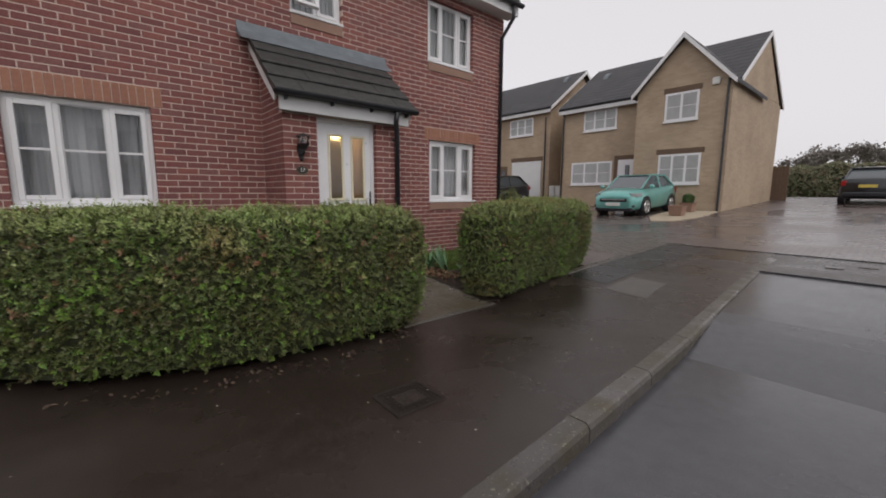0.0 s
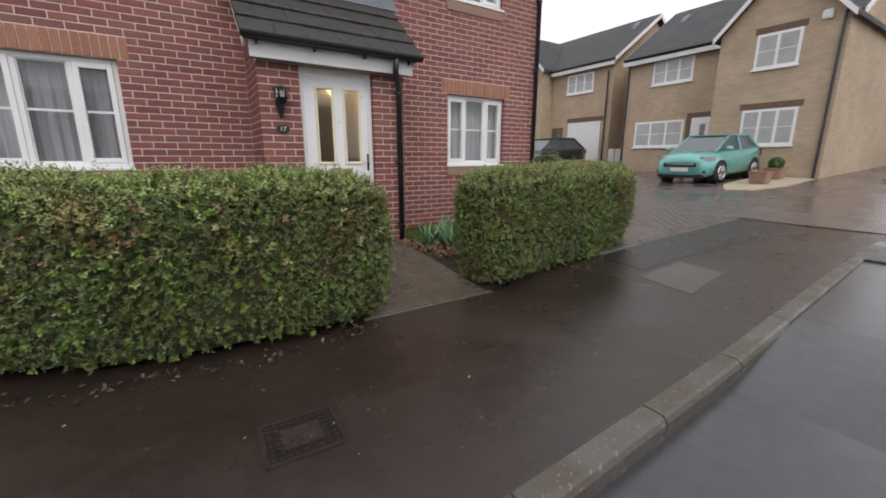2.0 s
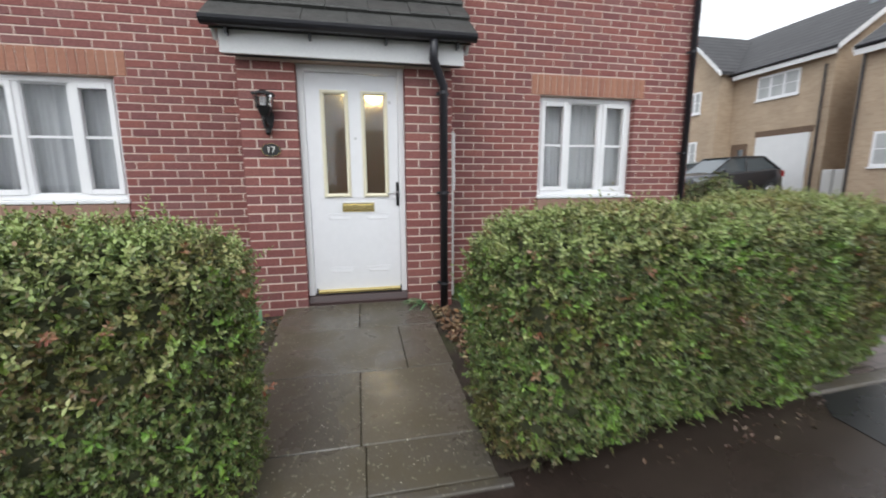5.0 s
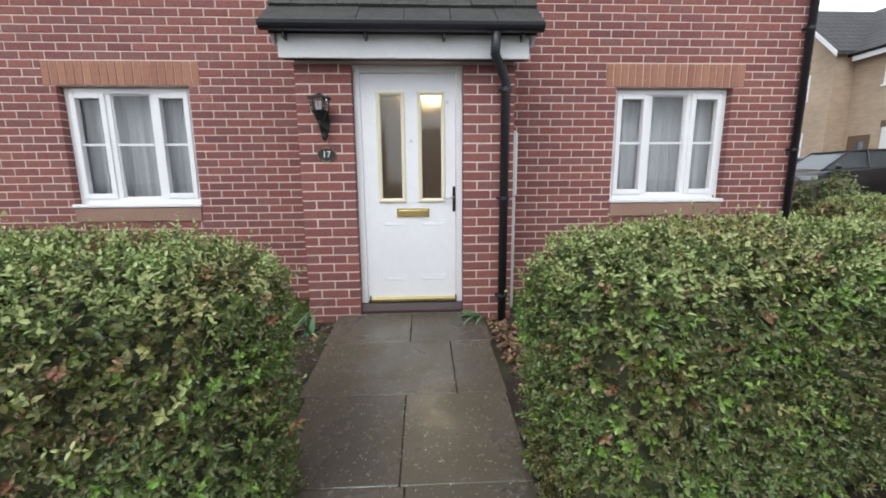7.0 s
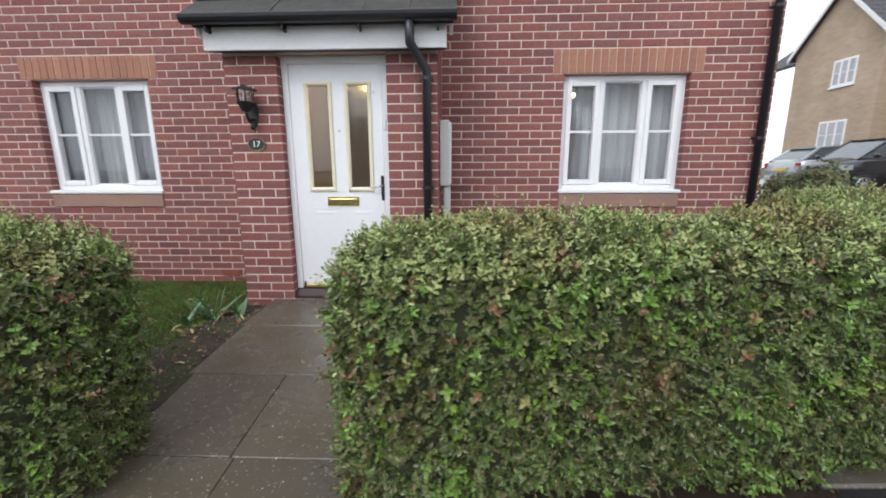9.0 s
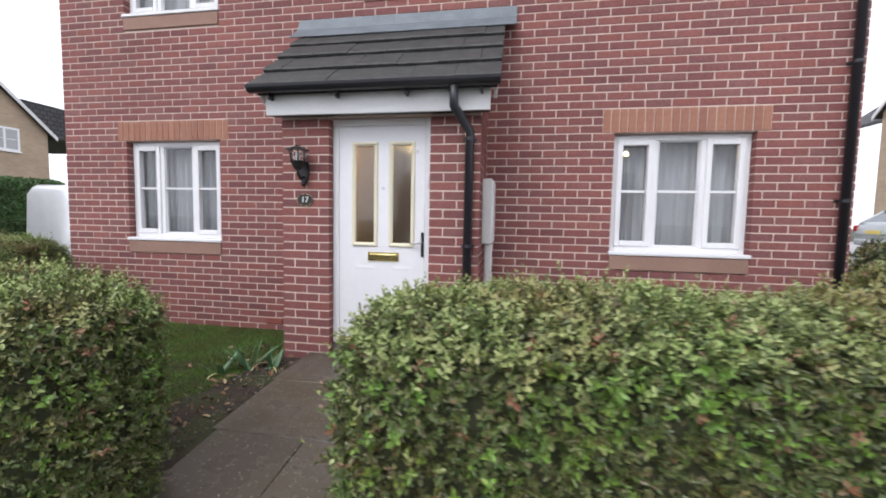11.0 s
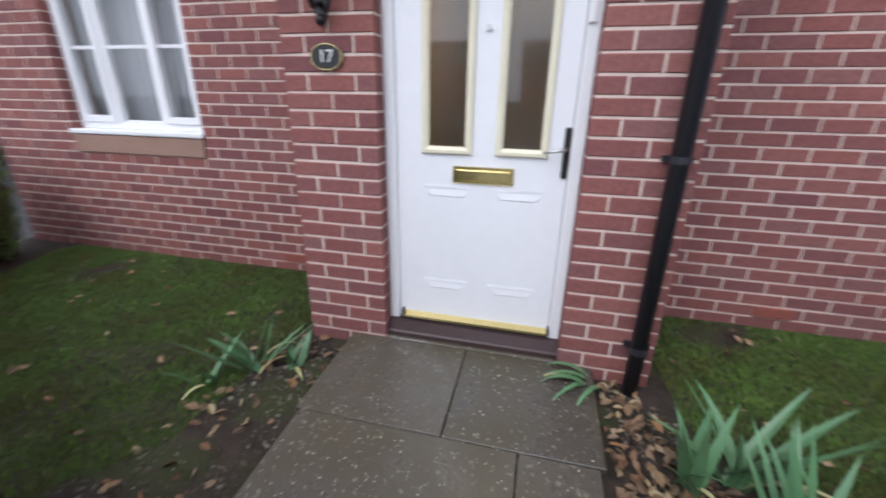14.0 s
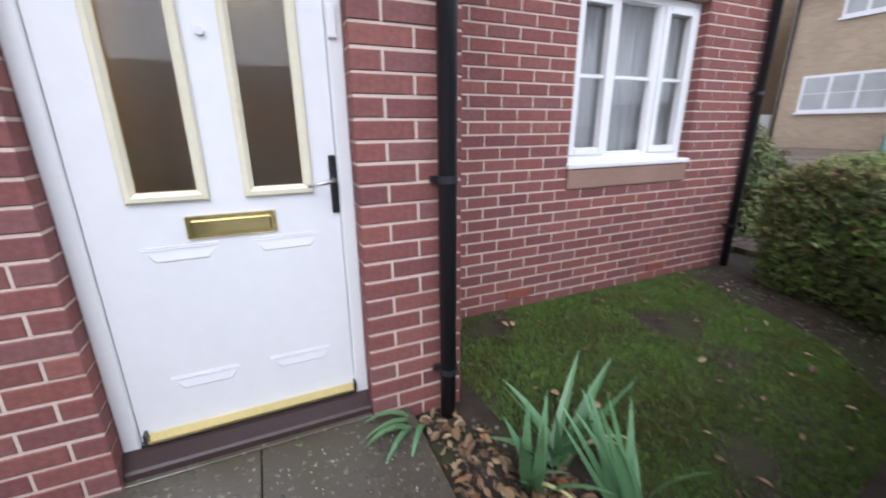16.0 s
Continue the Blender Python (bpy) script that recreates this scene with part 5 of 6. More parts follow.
def blades(name, poly, count, tall, wide, material, label, seed, z=-0.028, lean=0.6, bare=0.0):
    """Grass as many bent three-sided blades, thinner on bare patches."""
    rng = np.random.default_rng(seed)
    xs, ys = [p[0] for p in poly], [p[1] for p in poly]
    verts, faces = [], []
    while len(faces) < count * 2:
        x, y = rng.uniform(min(xs), max(xs)), rng.uniform(min(ys), max(ys))
        if not inside((x, y), poly) or noise.noise(Vector((x * 2.3, y * 2.3, seed))) + rng.uniform(-0.25, 0.25) < bare:
            continue
        a, b = rng.uniform(0, math.tau), rng.uniform(0, math.tau)
        h = tall * rng.uniform(0.5, 1.3)
        l = h * rng.uniform(0.1, lean)
        dx, dy = math.cos(a) * wide / 2, math.sin(a) * wide / 2
        lx_, ly_ = math.cos(b) * l, math.sin(b) * l
        n = len(verts)
        verts += [(x - dx, y - dy, z), (x + dx, y + dy, z), (x + dx * 0.7 + lx_ * 0.4, y + dy * 0.7 + ly_ * 0.4, z + h * 0.6), (x - dx * 0.7 + lx_ * 0.4, y - dy * 0.7 + ly_ * 0.4, z + h * 0.6), (x + lx_, y + ly_, z + h * 0.95)]
        faces += [(n, n + 1, n + 2, n + 3), (n + 3, n + 2, n + 4)]
    return tagged(raw(name, verts, faces, material), label, "grass", "", "stuff")


LAWN_L = [(-0.95, 4.85), (-1.0, 4.1), (-1.25, 3.75), (-2.0, 3.65), (-2.9, 4.1), (-3.4, 4.9), (-3.6, 5.5), (-3.5, 5.62), (-0.9, 5.62)]
LAWN_R = [(0.95, 4.7), (1.25, 4.1), (1.7, 3.85), (2.5, 3.95), (3.0, 4.4), (3.25, 5.1), (3.35, 5.62), (0.9, 5.62)]
blades("lawn_grass", LAWN_L, 46000, 0.024, 0.0055, "grass_blade", "short damp dark green lawn grass", 4, bare=-0.36)
blades("lawn_grass", LAWN_R, 46000, 0.024, 0.0055, "grass_blade", "short damp dark green lawn grass", 9, bare=-0.33)


def strap_leaf(bm, base, heading, length, width, lift, droop):
    """One sword-shaped leaf, folded along its middle and bending over."""
    d = Vector((math.cos(heading), math.sin(heading), 0))
    s = Vector((-d.y, d.x, 0))
    prev = None
    p, ang = Vector(base), lift
    n = 6
    for i in range(n + 1):
        w = width * (1 - (i / n) ** 2.2) * (0.6 + 0.4 * min(1, i / 1.5))
        keel = Vector((0, 0, -w * 0.35))
        cur = (bm.verts.new(p - s * w), bm.verts.new(p + keel), bm.verts.new(p + s * w))
        if prev:
            bm.faces.new((prev[0], prev[1], cur[1], cur[0]))
            bm.faces.new((prev[1], prev[2], cur[2], cur[1]))
        prev = cur
        p = p + (d * math.cos(ang) + Vector((0, 0, math.sin(ang)))) * length / n
        ang -= droop / n
    return bm


def iris(at, n, tall, label, seed, face=None, material="iris_leaf"):
    rng = random.Random(seed)
    th = thing("iris_plant", label, "plant", "irises beside the path", at=at)
    fan = rng.uniform(0, math.tau)
    for i in range(n):
        if face is None:
            side = rng.choice((0, math.pi))
            h, lift, droop = fan + side + rng.gauss(0, 0.5), rng.uniform(0.75, 1.45), rng.choice((0.1, 0.25, 0.45, 0.8))
        else:
            h, lift, droop = rng.gauss(face, 0.5), rng.uniform(0.8, 1.25), rng.uniform(1.4, 2.4)
        old = i % 7 == 5
        bm = strap_leaf(bmesh.new(), (rng.uniform(-0.035, 0.035), rng.uniform(-0.035, 0.035), 0), h, tall * rng.uniform(0.6, 1.15), rng.uniform(0.008, 0.012) if old else rng.uniform(0.015, 0.027), 0.9 if old else lift, 2.2 if old else droop)
        part("leaf", bm, "iris_old" if old else material, th, "pale yellow withering leaf" if old else "")
    return th


iris((0.62, 4.80, -0.035), 9, 0.34, "clump of arching grey-green iris leaves by the doorstep", 1, 3.4)
iris((1.02, 4.42, -0.035), 17, 0.42, "clump of green sword-leaved irises beside the path", 2)
iris((0.86, 4.36, -0.035), 11, 0.36, "clump of green sword-leaved irises beside the path", 3)
iris((1.08, 4.10, -0.035), 15, 0.42, "clump of green sword-leaved irises beside the path", 4)
iris((1.16, 3.80, -0.035), 8, 0.28, "clump of green sword-leaved irises beside the path", 6)
iris((-0.98, 4.55, -0.035), 15, 0.38, "clump of green sword-leaved irises at the lawn edge", 5)
iris((-0.80, 4.62, -0.035), 6, 0.22, "small yellowing iris clump at the lawn edge", 7)
iris((-1.12, 4.40, -0.035), 6, 0.26, "small iris clump at the lawn edge", 8)


def litter(name, spots, size, material, label, flat=0.5):
    """Loose dead leaves lying on the ground, curled and turned every way."""
    n = len(spots)
    S = np.array(spots)
    N = np.tile(np.array([[0.0, 0.0, 1.0]]), (n, 1))
    ob = leaf_cloud(name, S, N, size, material, None, flat)
    return tagged(ob, label, "leaves", "", "stuff")


def scatter_in(poly, n, z, seed, spread=0.012):
    rng = random.Random(seed)
    xs, ys = [p[0] for p in poly], [p[1] for p in poly]
    out = []
    while len(out) < n:
        p = (rng.uniform(min(xs), max(xs)), rng.uniform(min(ys), max(ys)))
        if inside(p, poly):
            out.append((*p, (z(p[0], p[1]) if callable(z) else z) + rng.uniform(0.004, spread)))
    return out


litter("dead_leaves", scatter_in([(0.63, 4.88), (0.80, 4.80), (1.02, 4.35), (1.12, 3.7), (0.66, 3.6), (0.62, 4.3)], 520, -0.03, 1, 0.04), 0.048, "fallen_leaf", "brown dead leaves heaped along the path edge", 0.7)
litter("dead_leaves", scatter_in([(-0.64, 4.85), (-0.9, 4.85), (-1.15, 4.1), (-1.0, 3.6), (-0.63, 3.6)], 70, -0.03, 2, 0.03), 0.05, "fallen_leaf", "brown dead leaves along the path edge", 0.6)
litter("dead_leaves", scatter_in(LAWN_L, 60, 0.0, 3) + scatter_in(LAWN_R, 70, 0.0, 4), 0.045, "fallen_leaf", "scattered pale dead leaves on the lawns", 0.4)
litter("dead_leaves", scatter_in([(-0.5, 2.72), (-0.55, 2.55), (-1.3, 2.42), (-2.2, 2.5), (-3.3, 3.1), (-2.3, 2.72), (-1.2, 2.6)], 130, -0.128, 5, 0.02), 0.03, "wet_leaf", "small dead leaves fallen along the hedge foot", 0.5)
litter("dead_leaves", scatter_in([(0.6, 2.9), (0.6, 2.72), (1.4, 2.68), (2.3, 2.72), (2.6, 2.95), (1.4, 2.85)], 80, lambda x, y: grade(x), 6, 0.02), 0.028, "wet_leaf", "small dead leaves fallen along the hedge foot", 0.5)
litter("petals", scatter_in([(-0.6, 4.8), (0.58, 4.8), (0.56, 3.92), (-0.58, 3.92)], 300, lambda x, y: path_z(y), 7, 0.004), 0.009, "pale_fleck", "tiny pale flecks scattered on the slabs", 0.2)
litter("petals", scatter_in([(-0.56, 3.9), (0.55, 3.9), (0.55, 2.82), (-0.54, 2.82)], 280, lambda x, y: path_z(y), 8, 0.004), 0.009, "pale_fleck", "tiny pale flecks scattered on the slabs", 0.2)
litter("petals", scatter_in([(-3.5, 1.1), (2.0, 1.25), (2.0, 2.6), (-0.6, 2.5), (-3.5, 2.4)], 70, lambda x, y: grade(x), 9, 0.005), 0.013, "pale_fleck", "tiny pale flecks on the wet pavement", 0.2)


def pebbles(poly, n, seed, label, z=-0.03):
    """Crumbs of soil and small stones, each a squashed lump."""
    rng = random.Random(seed)
    verts, faces = [], []
    for x, y, _ in scatter_in(poly, n, 0.0, seed):
        r = rng.uniform(0.004, 0.014)
        k = len(verts)
        zz = min(z, path_z(y) - 0.012)
        verts += [(x - r, y, zz), (x, y - r * 0.8, zz), (x + r, y, zz), (x, y + r * 0.9, zz), (x + rng.uniform(-r, r) * 0.3, y, zz + r * 0.9)]
        faces += [(k, k + 1, k + 4), (k + 1, k + 2, k + 4), (k + 2, k + 3, k + 4), (k + 3, k, k + 4)]
    tagged(raw("soil_crumbs", verts, faces, "crumb", None), label, "soil", "", "stuff")


leaf_mat("crumb", [(0.05, 0.036, 0.028), (0.10, 0.08, 0.06), (0.035, 0.026, 0.02), (0.22, 0.20, 0.17)], 0.8)
pebbles([(-0.64, 4.85), (-0.95, 4.85), (-1.05, 4.1), (-1.3, 3.7), (-1.2, 3.3), (-0.62, 3.4)], 1100, 3, "crumbly soil and small stones beside the path")
pebbles([(0.64, 4.85), (0.9, 4.75), (1.25, 4.1), (1.7, 3.8), (1.2, 3.55), (0.64, 3.5)], 1000, 4, "crumbly soil and small stones beside the path")
pebbles([(2.5, 3.9), (3.0, 4.35), (3.3, 5.1), (3.4, 5.6), (3.8, 5.6), (3.6, 4.6), (3.1, 3.85)], 700, 5, "crumbly soil and small stones under the hedge")

# ---- cars ----


def loft(bm, rings):
    vv = [[bm.verts.new(p) for p in r] for r in rings]
    n = len(rings[0])
    for a, b in zip(vv, vv[1:]):
        for i in range(n):
            j = (i + 1) % n
            bm.faces.new((a[i], a[j], b[j], b[i]))
    bm.faces.new(vv[0])
    bm.faces.new(vv[-1])
    return bm


def hatchback(name, label, paint, at, turn, L=3.85, W=1.68, H=1.45, tall=1.0):
    """A small hatchback facing +x before the turn; its parts are separate meshes."""
    th = thing(name, label, "car", at=at, turn=turn)
    h = W / 2
    # stations along the length: x, half width, sill, belt height, bonnet crown
    st = [(L / 2, 0.66, 0.26, 0.60, 0.64), (L / 2 - 0.04, 0.80, 0.21, 0.70, 0.75), (L / 2 - 0.14, 0.89, 0.19, 0.77, 0.83), (L / 2 - 0.35, 0.96, 0.19, 0.84, 0.91), (L / 2 - 0.75, 0.99, 0.19, 0.90, 0.97), (L / 2 - 1.05, 1.0, 0.19, 0.91, 0.98), (0.2, 1.0, 0.19, 0.92, 0.99), (-0.7, 1.0, 0.19, 0.95, 1.0), (-L / 2 + 0.5, 0.99, 0.22, 0.99, 1.02), (-L / 2 + 0.12, 0.93, 0.27, 0.99, 1.02), (-L / 2, 0.84, 0.36, 0.84, 0.9)]
    rings = []
    for x, w, s, belt, crown in st:
        w *= h
        belt, crown = belt * tall, crown * tall
        rings.append([(x, -w * 0.8, s), (x, -w * 0.97, s + 0.08), (x, -w, (s + belt) / 2), (x, -w * 0.95, belt - 0.06), (x, -w * 0.86, belt), (x, -w * 0.45, crown - 0.012), (x, 0, crown), (x, w * 0.45, crown - 0.012), (x, w * 0.86, belt), (x, w * 0.95, belt - 0.06), (x, w, (s + belt) / 2), (x, w * 0.97, s + 0.08), (x, w * 0.8, s)])
    bm = loft(bmesh.new(), rings)
    body = part("body", bm, paint, th, smooth=True)
    # cabin: dark glass shell with painted roof and pillars
    B, R = 0.95 * tall, H
    fx0, fx1, rx0, rx1 = L / 2 - 0.74, L / 2 - 1.60, -L / 2 + 0.08, -L / 2 + 0.78
    wb, wr = h * 0.90, h * 0.70
    base = [(fx0, -wb * 0.86, B - 0.02), (fx0, wb * 0.86, B - 0.02), (rx0, wb * 0.9, B + 0.02), (rx0, -wb * 0.9, B + 0.02)]
    roof = [(fx1, -wr, R - 0.05), (fx1, wr, R - 0.05), (rx1, wr * 0.96, R - 0.07), (rx1, -wr * 0.96, R - 0.07)]
    bm = bmesh.new()
    loft(bm, [base, roof])
    part("glasshouse", bm, "car_glass", th, "dark tinted glass")
    bm = bmesh.new()
    mid = (fx1 + rx1) / 2
    loft(bm, [[(fx1 + 0.06, -wr * 0.9, R - 0.055), (fx1 + 0.06, wr * 0.9, R - 0.055), (fx1 + 0.06, wr * 0.9, R - 0.03), (fx1 + 0.06, -wr * 0.9, R - 0.03)], [(mid, -wr * 1.04, R - 0.06), (mid, wr * 1.04, R - 0.06), (mid, wr * 0.9, R), (mid, -wr * 0.9, R)], [(rx1 - 0.1, -wr * 0.98, R - 0.085), (rx1 - 0.1, wr * 0.98, R - 0.085), (rx1 - 0.1, wr * 0.86, R - 0.03), (rx1 - 0.1, -wr * 0.86, R - 0.03)]])
    part("roof", bm, paint, th)
    for s in (-1, 1):
        pil = bmesh.new()
        cyl(pil, (fx0 + 0.02, s * wb * 0.86, B - 0.03), (fx1, s * wr, R - 0.045), 0.026, 8)
        cyl(pil, (rx0 + 0.05, s * wb * 0.9, B), (rx1, s * wr * 0.96, R - 0.065), 0.05, 8)
        cyl(pil, (-0.25, s * (wb + 0.01), B - 0.02), (-0.3, s * (wr + 0.008), R - 0.06), 0.024, 8)
        cyl(pil, (fx1, s * wr, R - 0.045), (rx1, s * wr * 0.96, R - 0.065), 0.03, 6)
        part("pillar", pil, paint, th)
        mir = bmesh.new()
        bmesh.ops.create_uvsphere(mir, u_segments=10, v_segments=6, radius=0.1, matrix=Matrix.LocRotScale((fx0 - 0.22, s * (h + 0.07), B + 0.06), None, (0.6, 1.0, 0.75)))
        part("mirror", mir, paint, th, smooth=True)
        part("headlamp", prism(bmesh.new(), [(L / 2 - 0.11, s * h * 0.60), (L / 2 - 0.52, s * h * 0.86), (L / 2 - 0.46, s * h * 0.965), (L / 2 - 0.14, s * h * 0.90), (L / 2 - 0.06, s * h * 0.74)], 2, 0.675 * tall, 0.80 * tall), "lamp_clear", th, "clear headlamp")
        part("tail_lamp", boxed(-L / 2 - 0.006, -L / 2 + 0.1, *sorted((s * h * 0.72, s * h * 0.925)), 0.72 * tall, 0.92 * tall, 0.03, 2), "lamp_red", th, "red tail lamp")
        part("fog_lamp", boxed(L / 2 - 0.18, L / 2 - 0.035, *sorted((s * h * 0.62, s * h * 0.86)), 0.31, 0.41, 0.03), "black_plastic", th)
    part("grille", boxed(L / 2 - 0.1, L / 2 + 0.006, -h * 0.60, h * 0.60, 0.48 * tall, 0.63 * tall, 0.035, 2), "black_plastic", th)
    part("lower_grille", boxed(L / 2 - 0.15, L / 2 + 0.002, -h * 0.80, h * 0.80, 0.17, 0.30, 0.03), "black_plastic", th)
    part("chrome_strip", boxed(L / 2 - 0.05, L / 2 + 0.012, -h * 0.5, h * 0.5, 0.565 * tall, 0.59 * tall, 0.006), "steel", th)
    part("number_plate", boxed(L / 2 + 0.004, L / 2 + 0.02, -0.26, 0.26, 0.37, 0.48), "plate_white", th, "white number plate")
    part("number_plate", boxed(-L / 2 - 0.02, -L / 2 - 0.004, -0.26, 0.26, 0.66 * tall, 0.77 * tall), "plate_yellow", th, "yellow number plate")
    part("rear_bumper", boxed(-L / 2 - 0.03, -L / 2 + 0.2, -h * 0.86, h * 0.86, 0.32, 0.52, 0.05, 2), paint, th)
    for x in (L / 2 - 0.78, -L / 2 + 0.66):
        for s in (-1, 1):
            y = s * (h - 0.09)
            part("wheel_arch", cyl(bmesh.new(), (x, s * (h - 0.2), 0.33), (x, s * (h + 0.004), 0.33), 0.36, 24), "black_plastic", th)
            tyre = part("wheel", cyl(bmesh.new(), (x, y - 0.1, 0.31), (x, y + 0.1, 0.31), 0.31, 26), "rubber", th, "black tyre on a silver alloy rim", True)
            bm = cyl(bmesh.new(), (x, s * (h + 0.008), 0.31), (x, s * (h + 0.02), 0.31), 0.045, 12)
            for k in range(10):
                a = math.tau * k / 10
                cyl(bm, (x, s * (h + 0.012), 0.31), (x + 0.2 * math.cos(a), s * (h + 0.012), 0.31 + 0.2 * math.sin(a)), 0.016, 6)
            for k in range(24):
                a, b = math.tau * k / 24, math.tau * (k + 1) / 24
                cyl(bm, (x + 0.205 * math.cos(a), s * (h + 0.012), 0.31 + 0.205 * math.sin(a)), (x + 0.205 * math.cos(b), s * (h + 0.012), 0.31 + 0.205 * math.sin(b)), 0.016, 5)
            part("rim", bm, "steel", tyre)
    return th


def tilt_to_street(ob):
    ob.matrix_world = Matrix.Translation(ob.matrix_world.translation) @ pose(0, 0, 0, 0, -math.degrees(math.atan(0.042))) @ pose(0, 0, 0, 0, 0, math.degrees(ob.matrix_world.to_euler().z))


tilt_to_street(hatchback("hatchback_car", "mint green three-door hatchback parked before a house", "mint_paint", (13.03, 6.62, grade(13.03) + 0.012), 180, L=3.68))
tilt_to_street(hatchback("hatchback_car", "black hatchback parked on the block paving, seen from behind", "black_paint", (22.2, 0.85, grade(22.2) + 0.006), 0, 3.9, 1.66, 1.5, 1.05))
tilt_to_street(hatchback("suv_car", "dark grey car parked before a garage door", "black_paint", (13.6, 14.2, grade(13.6) + 0.006), 180, 3.8, 1.72, 1.62, 1.12))
tilt_to_street(hatchback("hatchback_car", "silver car parked beside a dark car", "silver_paint", (14.4, 16.4, grade(14.4) + 0.006), 0, 3.8, 1.68, 1.5, 1.05))

# white van beyond the house's other side
van = thing("white_van", "small white van parked beside the house", "van", at=(-6.95, 9.9, -0.14), turn=90)
bm = loft(bmesh.new(), [[(x, -w, z0), (x, -w * 1.02, 0.9), (x, -w * 0.95, z1 - 0.12), (x, -w * 0.8, z1), (x, w * 0.8, z1), (x, w * 0.95, z1 - 0.12), (x, w * 1.02, 0.9), (x, w, z0)] for x, w, z0, z1 in ((-2.2, 0.85, 0.3, 1.82), (-2.1, 0.88, 0.25, 1.88), (0.7, 0.88, 0.25, 1.88), (1.0, 0.87, 0.25, 1.78), (1.55, 0.85, 0.25, 1.12), (2.1, 0.78, 0.3, 0.98), (2.2, 0.7, 0.35, 0.8))])
part("body", bm, "white_van_paint", van, smooth=True)
for s in (-1, 1):
    part("side_window", boxed(0.45, 1.1, s * 0.868, s * 0.89, 1.15, 1.6, 0.01), "car_glass", van)
    for x in (1.4, -1.4):
        part("wheel", cyl(bmesh.new(), (x, s * 0.72, 0.3), (x, s * 0.9, 0.3), 0.3, 20), "rubber", van)

# ---- planting bed and planters before the tan house ----
laid("gravel_bed", [(10.2, 4.9), (10.5, 4.35), (12.0, 4.15), (14.6, 4.3), (14.8, 5.7), (13.2, 5.72), (11.4, 5.45)], 0.03, "sand_stone", "pale gravel bed edging the drive")
for x, y, bush in ((12.15, 4.85, False), (13.9, 5.1, True)):
    pl = thing("planter", "square stone planter with a small clipped bush" if bush else "square stone planter with bare soil", "planter", at=(x, y, grade(x) + 0.03))
    bm = loft(bmesh.new(), [[(-a, -a, z), (a, -a, z), (a, a, z), (-a, a, z)] for a, z in ((0.17, 0), (0.19, 0.05), (0.21, 0.29), (0.235, 0.31), (0.235, 0.34), (0.205, 0.34), (0.195, 0.31))])
    part("pot", bm, "sub_sill", pl, "weathered brown pot")
    if bush:
        rng = np.random.default_rng(2)
        v = rng.normal(0, 1, (900, 3))
        v /= np.linalg.norm(v, axis=1)[:, None]
        leaf_cloud("bush", v * 0.2 * rng.uniform(0.75, 1.05, (900, 1)) + [0, 0, 0.47], v, 0.06, "dark_hedge_leaf", pl)

# low bush on the drive side of the house
bsh = thing("bush", "small rounded green bush beyond the hedge", "bush", at=(5.2, 6.45, grade(5.2)))
rng = np.random.default_rng(6)
v = rng.normal(0, 1, (3000, 3))
v[:, 2] = np.abs(v[:, 2])
v /= np.linalg.norm(v, axis=1)[:, None]
lump = 1 + 0.12 * np.sin(v[:, :1] * 7) * np.cos(v[:, 1:2] * 6)
leaf_cloud("foliage", v * [0.75, 0.6, 1.12] * lump * rng.uniform(0.8, 1.02, (3000, 1)), v, 0.05, "hedge_leaf", bsh, 0.5, 3)
# core coloured dark for the shade inside the bush
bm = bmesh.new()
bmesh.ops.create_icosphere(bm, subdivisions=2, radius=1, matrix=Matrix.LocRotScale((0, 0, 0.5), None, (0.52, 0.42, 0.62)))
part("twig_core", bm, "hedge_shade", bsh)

# meter boxes in the passage between the houses
for y in (12.35, 12.75):
    mbx = thing("meter_cabinet", "pale grey meter cabinet standing by a wall", "cabinet", at=(16.6, y, grade(16.6)))
    part("body", boxed(-0.12, 0.12, -0.17, 0.17, 0, 1.0, 0.02), "grey_box", mbx)
    part("door", boxed(-0.135, -0.122, -0.14, 0.14, 0.1, 0.92, 0.005), "grey_box", mbx)

# ---- fence, far hedge and bare trees ----
fence = thing("fence", "dark timber fence closing the drive beside the house", "fence")
for i in range(5):
    y = 4.35 - i * 0.13
    part("board", boxed(23.02, 23.05, y - 0.125, y, 0.7, 2.45, 0.004), "timber", fence)
for y in (4.3, 3.8):
    part("post", boxed(23.06, 23.16, y - 0.1, y, 0.6, 2.5), "timber", fence)
hedge([(40, 26), (40.5, 10), (40, 0), (40, -12), (38, -30)], 1.2, 3.3, 0.76, "field_hedge", "long untidy field hedge beyond the paving", 90, 0.13, "field_leaf", False, 11, 0.5)


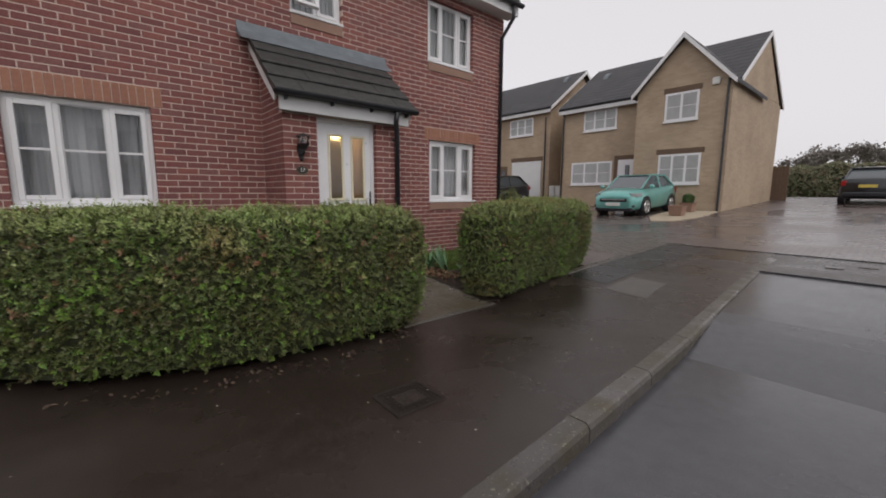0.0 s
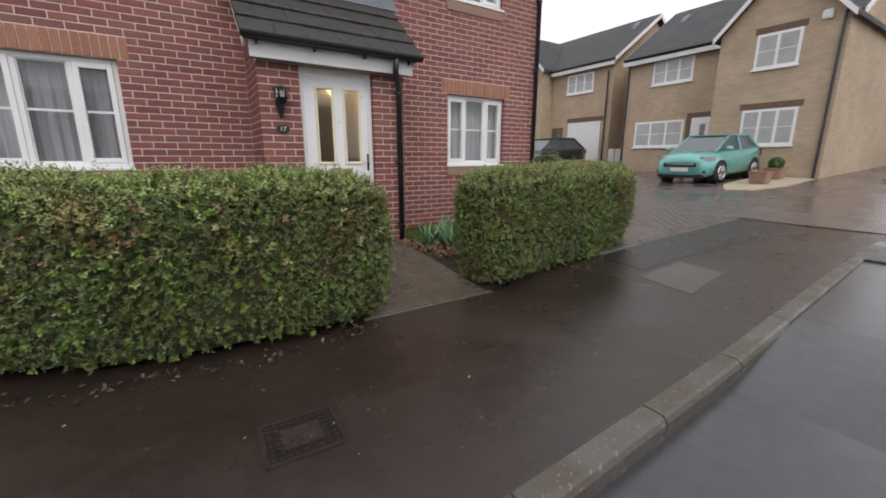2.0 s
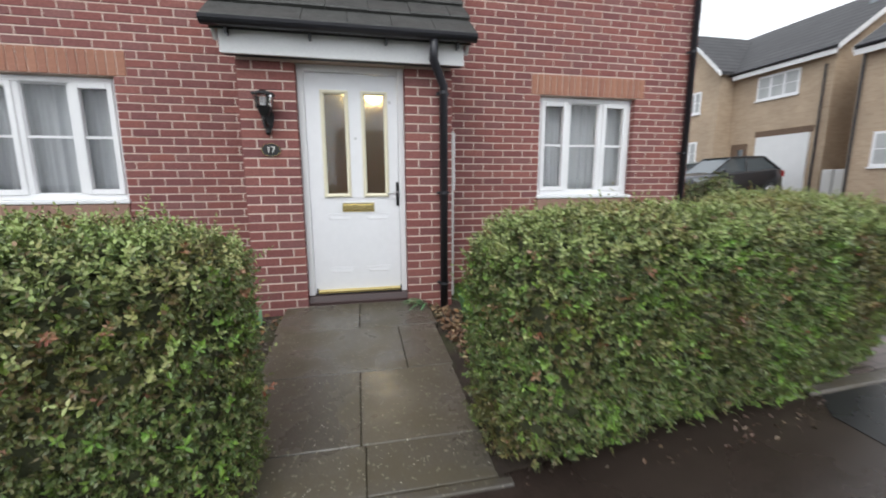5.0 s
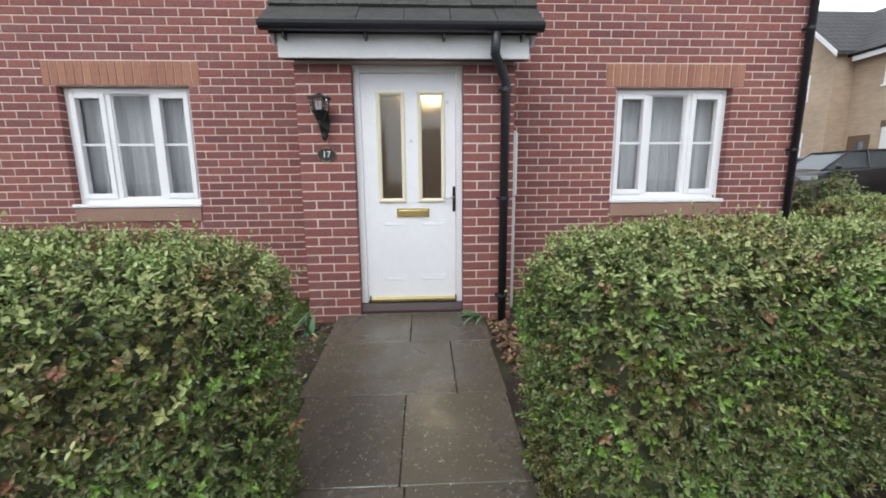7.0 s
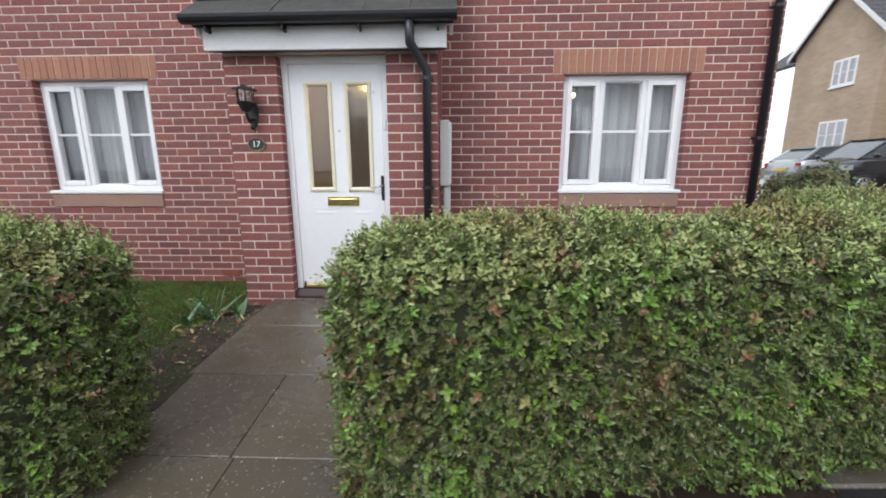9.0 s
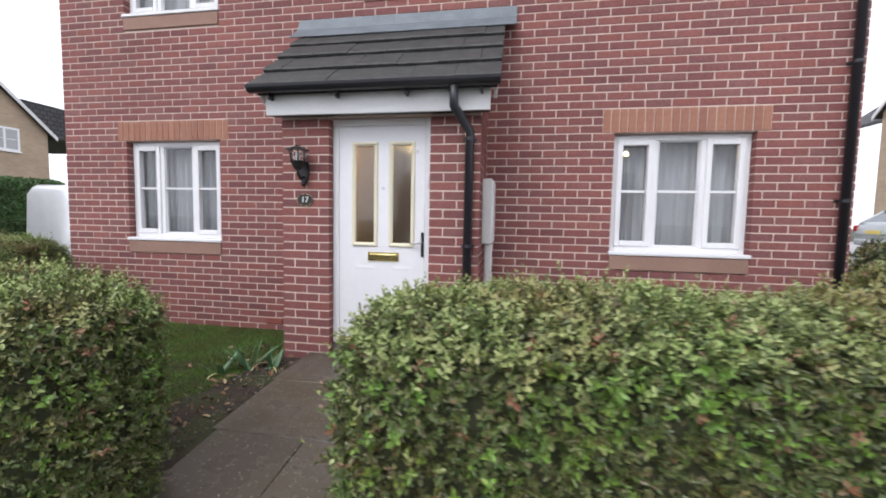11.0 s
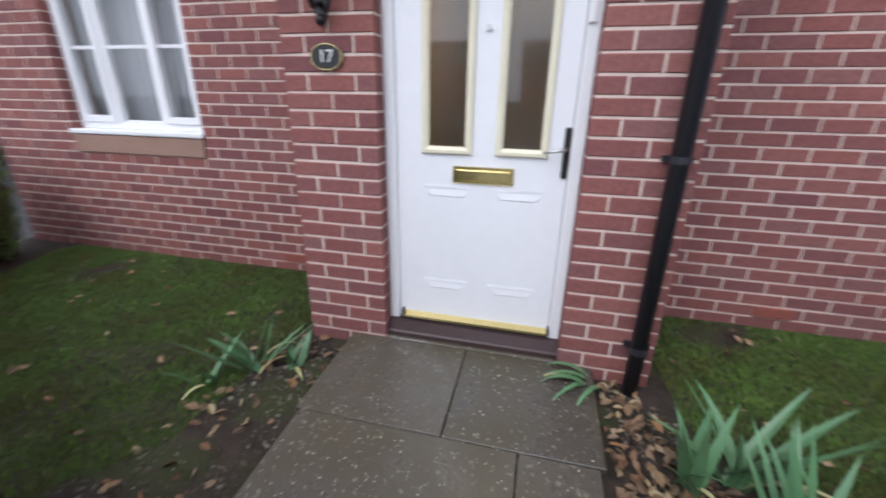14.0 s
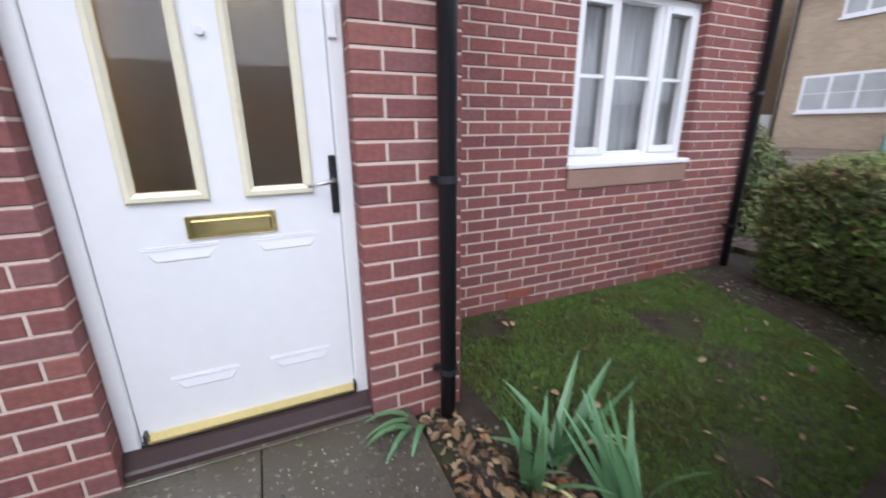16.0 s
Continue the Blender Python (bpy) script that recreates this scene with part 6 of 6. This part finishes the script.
def bare_tree(at, tall, seed, label):
    rng = random.Random(seed)
    th = thing("bare_tree", label, "tree", at=at)
    bm = bmesh.new()
    twigs = []

    def grow(p, d, ln, r, depth):
        q = p + d * ln
        cyl(bm, p, q, r, 6, r * 0.68)
        if depth == 0:
            twigs.append(q)
            return
        for _ in range(3 if depth > 1 else 4):
            nd = (d + Vector((rng.gauss(0, 0.5), rng.gauss(0, 0.5), rng.gauss(0.12, 0.3)))).normalized()
            grow(q, nd, ln * rng.uniform(0.6, 0.85), r * 0.62, depth - 1)
    grow(Vector((0, 0, 0)), Vector((0, 0, 1)), tall * 0.28, tall * 0.022, 4)
    part("trunk", bm, "bark", th)
    T = np.array([tuple(t) for t in twigs])
    rg = np.random.default_rng(seed)
    S = np.repeat(T, 7, 0) + rg.normal(0, tall * 0.035, (len(T) * 7, 3))
    leaf_cloud("crown", S, rg.normal(0, 1, S.shape), tall * 0.045, "bark", th, 1.0)


for i, (x, y, t_) in enumerate(((60, 6, 6.5), (58, 1.0, 7.0), (62, -4, 8.0), (66, 10, 6.5), (56, 3.5, 6.2), (54, -1.5, 7.2), (70, 20, 6.5), (64, -12, 7.5), (75, 3, 8.0), (68, 7.5, 7.0), (34, -5.5, 8.0))):
    bare_tree((x, y, grade(x) - 0.16), t_, i + 1, "leafless winter tree in the distance")

# ---- plain houses across the road, which close the place behind the walker ----
for x in (-13, -2.5, 8):
    op = thing("opposite_house", "plain brick house across the road", "house", group="houses across the road")
    part("wall", boxed(x, x + 8.0, -47, -40, -0.3, 4.9), "brown_brick", op)
    gable_roof("roof", op, 0, x - 0.2, x + 8.2, -43.5, 3.5, 5.0, 7.6, "far_roof", 0.3)

# glowing ceiling lamp in the front room
chand = thing("ceiling_lamp", "small brass ceiling lamp glowing in the front room", "lamp")
part("stem", cyl(bmesh.new(), (2.32, 7.0, 2.05), (2.32, 7.0, 2.36), 0.01, 8), "brass", chand)
for k in range(5):
    a = math.tau * k / 5
    part("arm", tube(bmesh.new(), [(2.32, 7.0, 2.06), (2.32 + 0.1 * math.cos(a), 7.0 + 0.1 * math.sin(a), 2.02), (2.32 + 0.17 * math.cos(a), 7.0 + 0.17 * math.sin(a), 2.06)], 0.007, 6), "brass", chand)
    bm = bmesh.new()
    bmesh.ops.create_uvsphere(bm, u_segments=8, v_segments=6, radius=0.03, matrix=Matrix.Translation((2.32 + 0.17 * math.cos(a), 7.0 + 0.17 * math.sin(a), 2.09)))
    part("bulb", bm, "warm_bulb", chand, smooth=True)
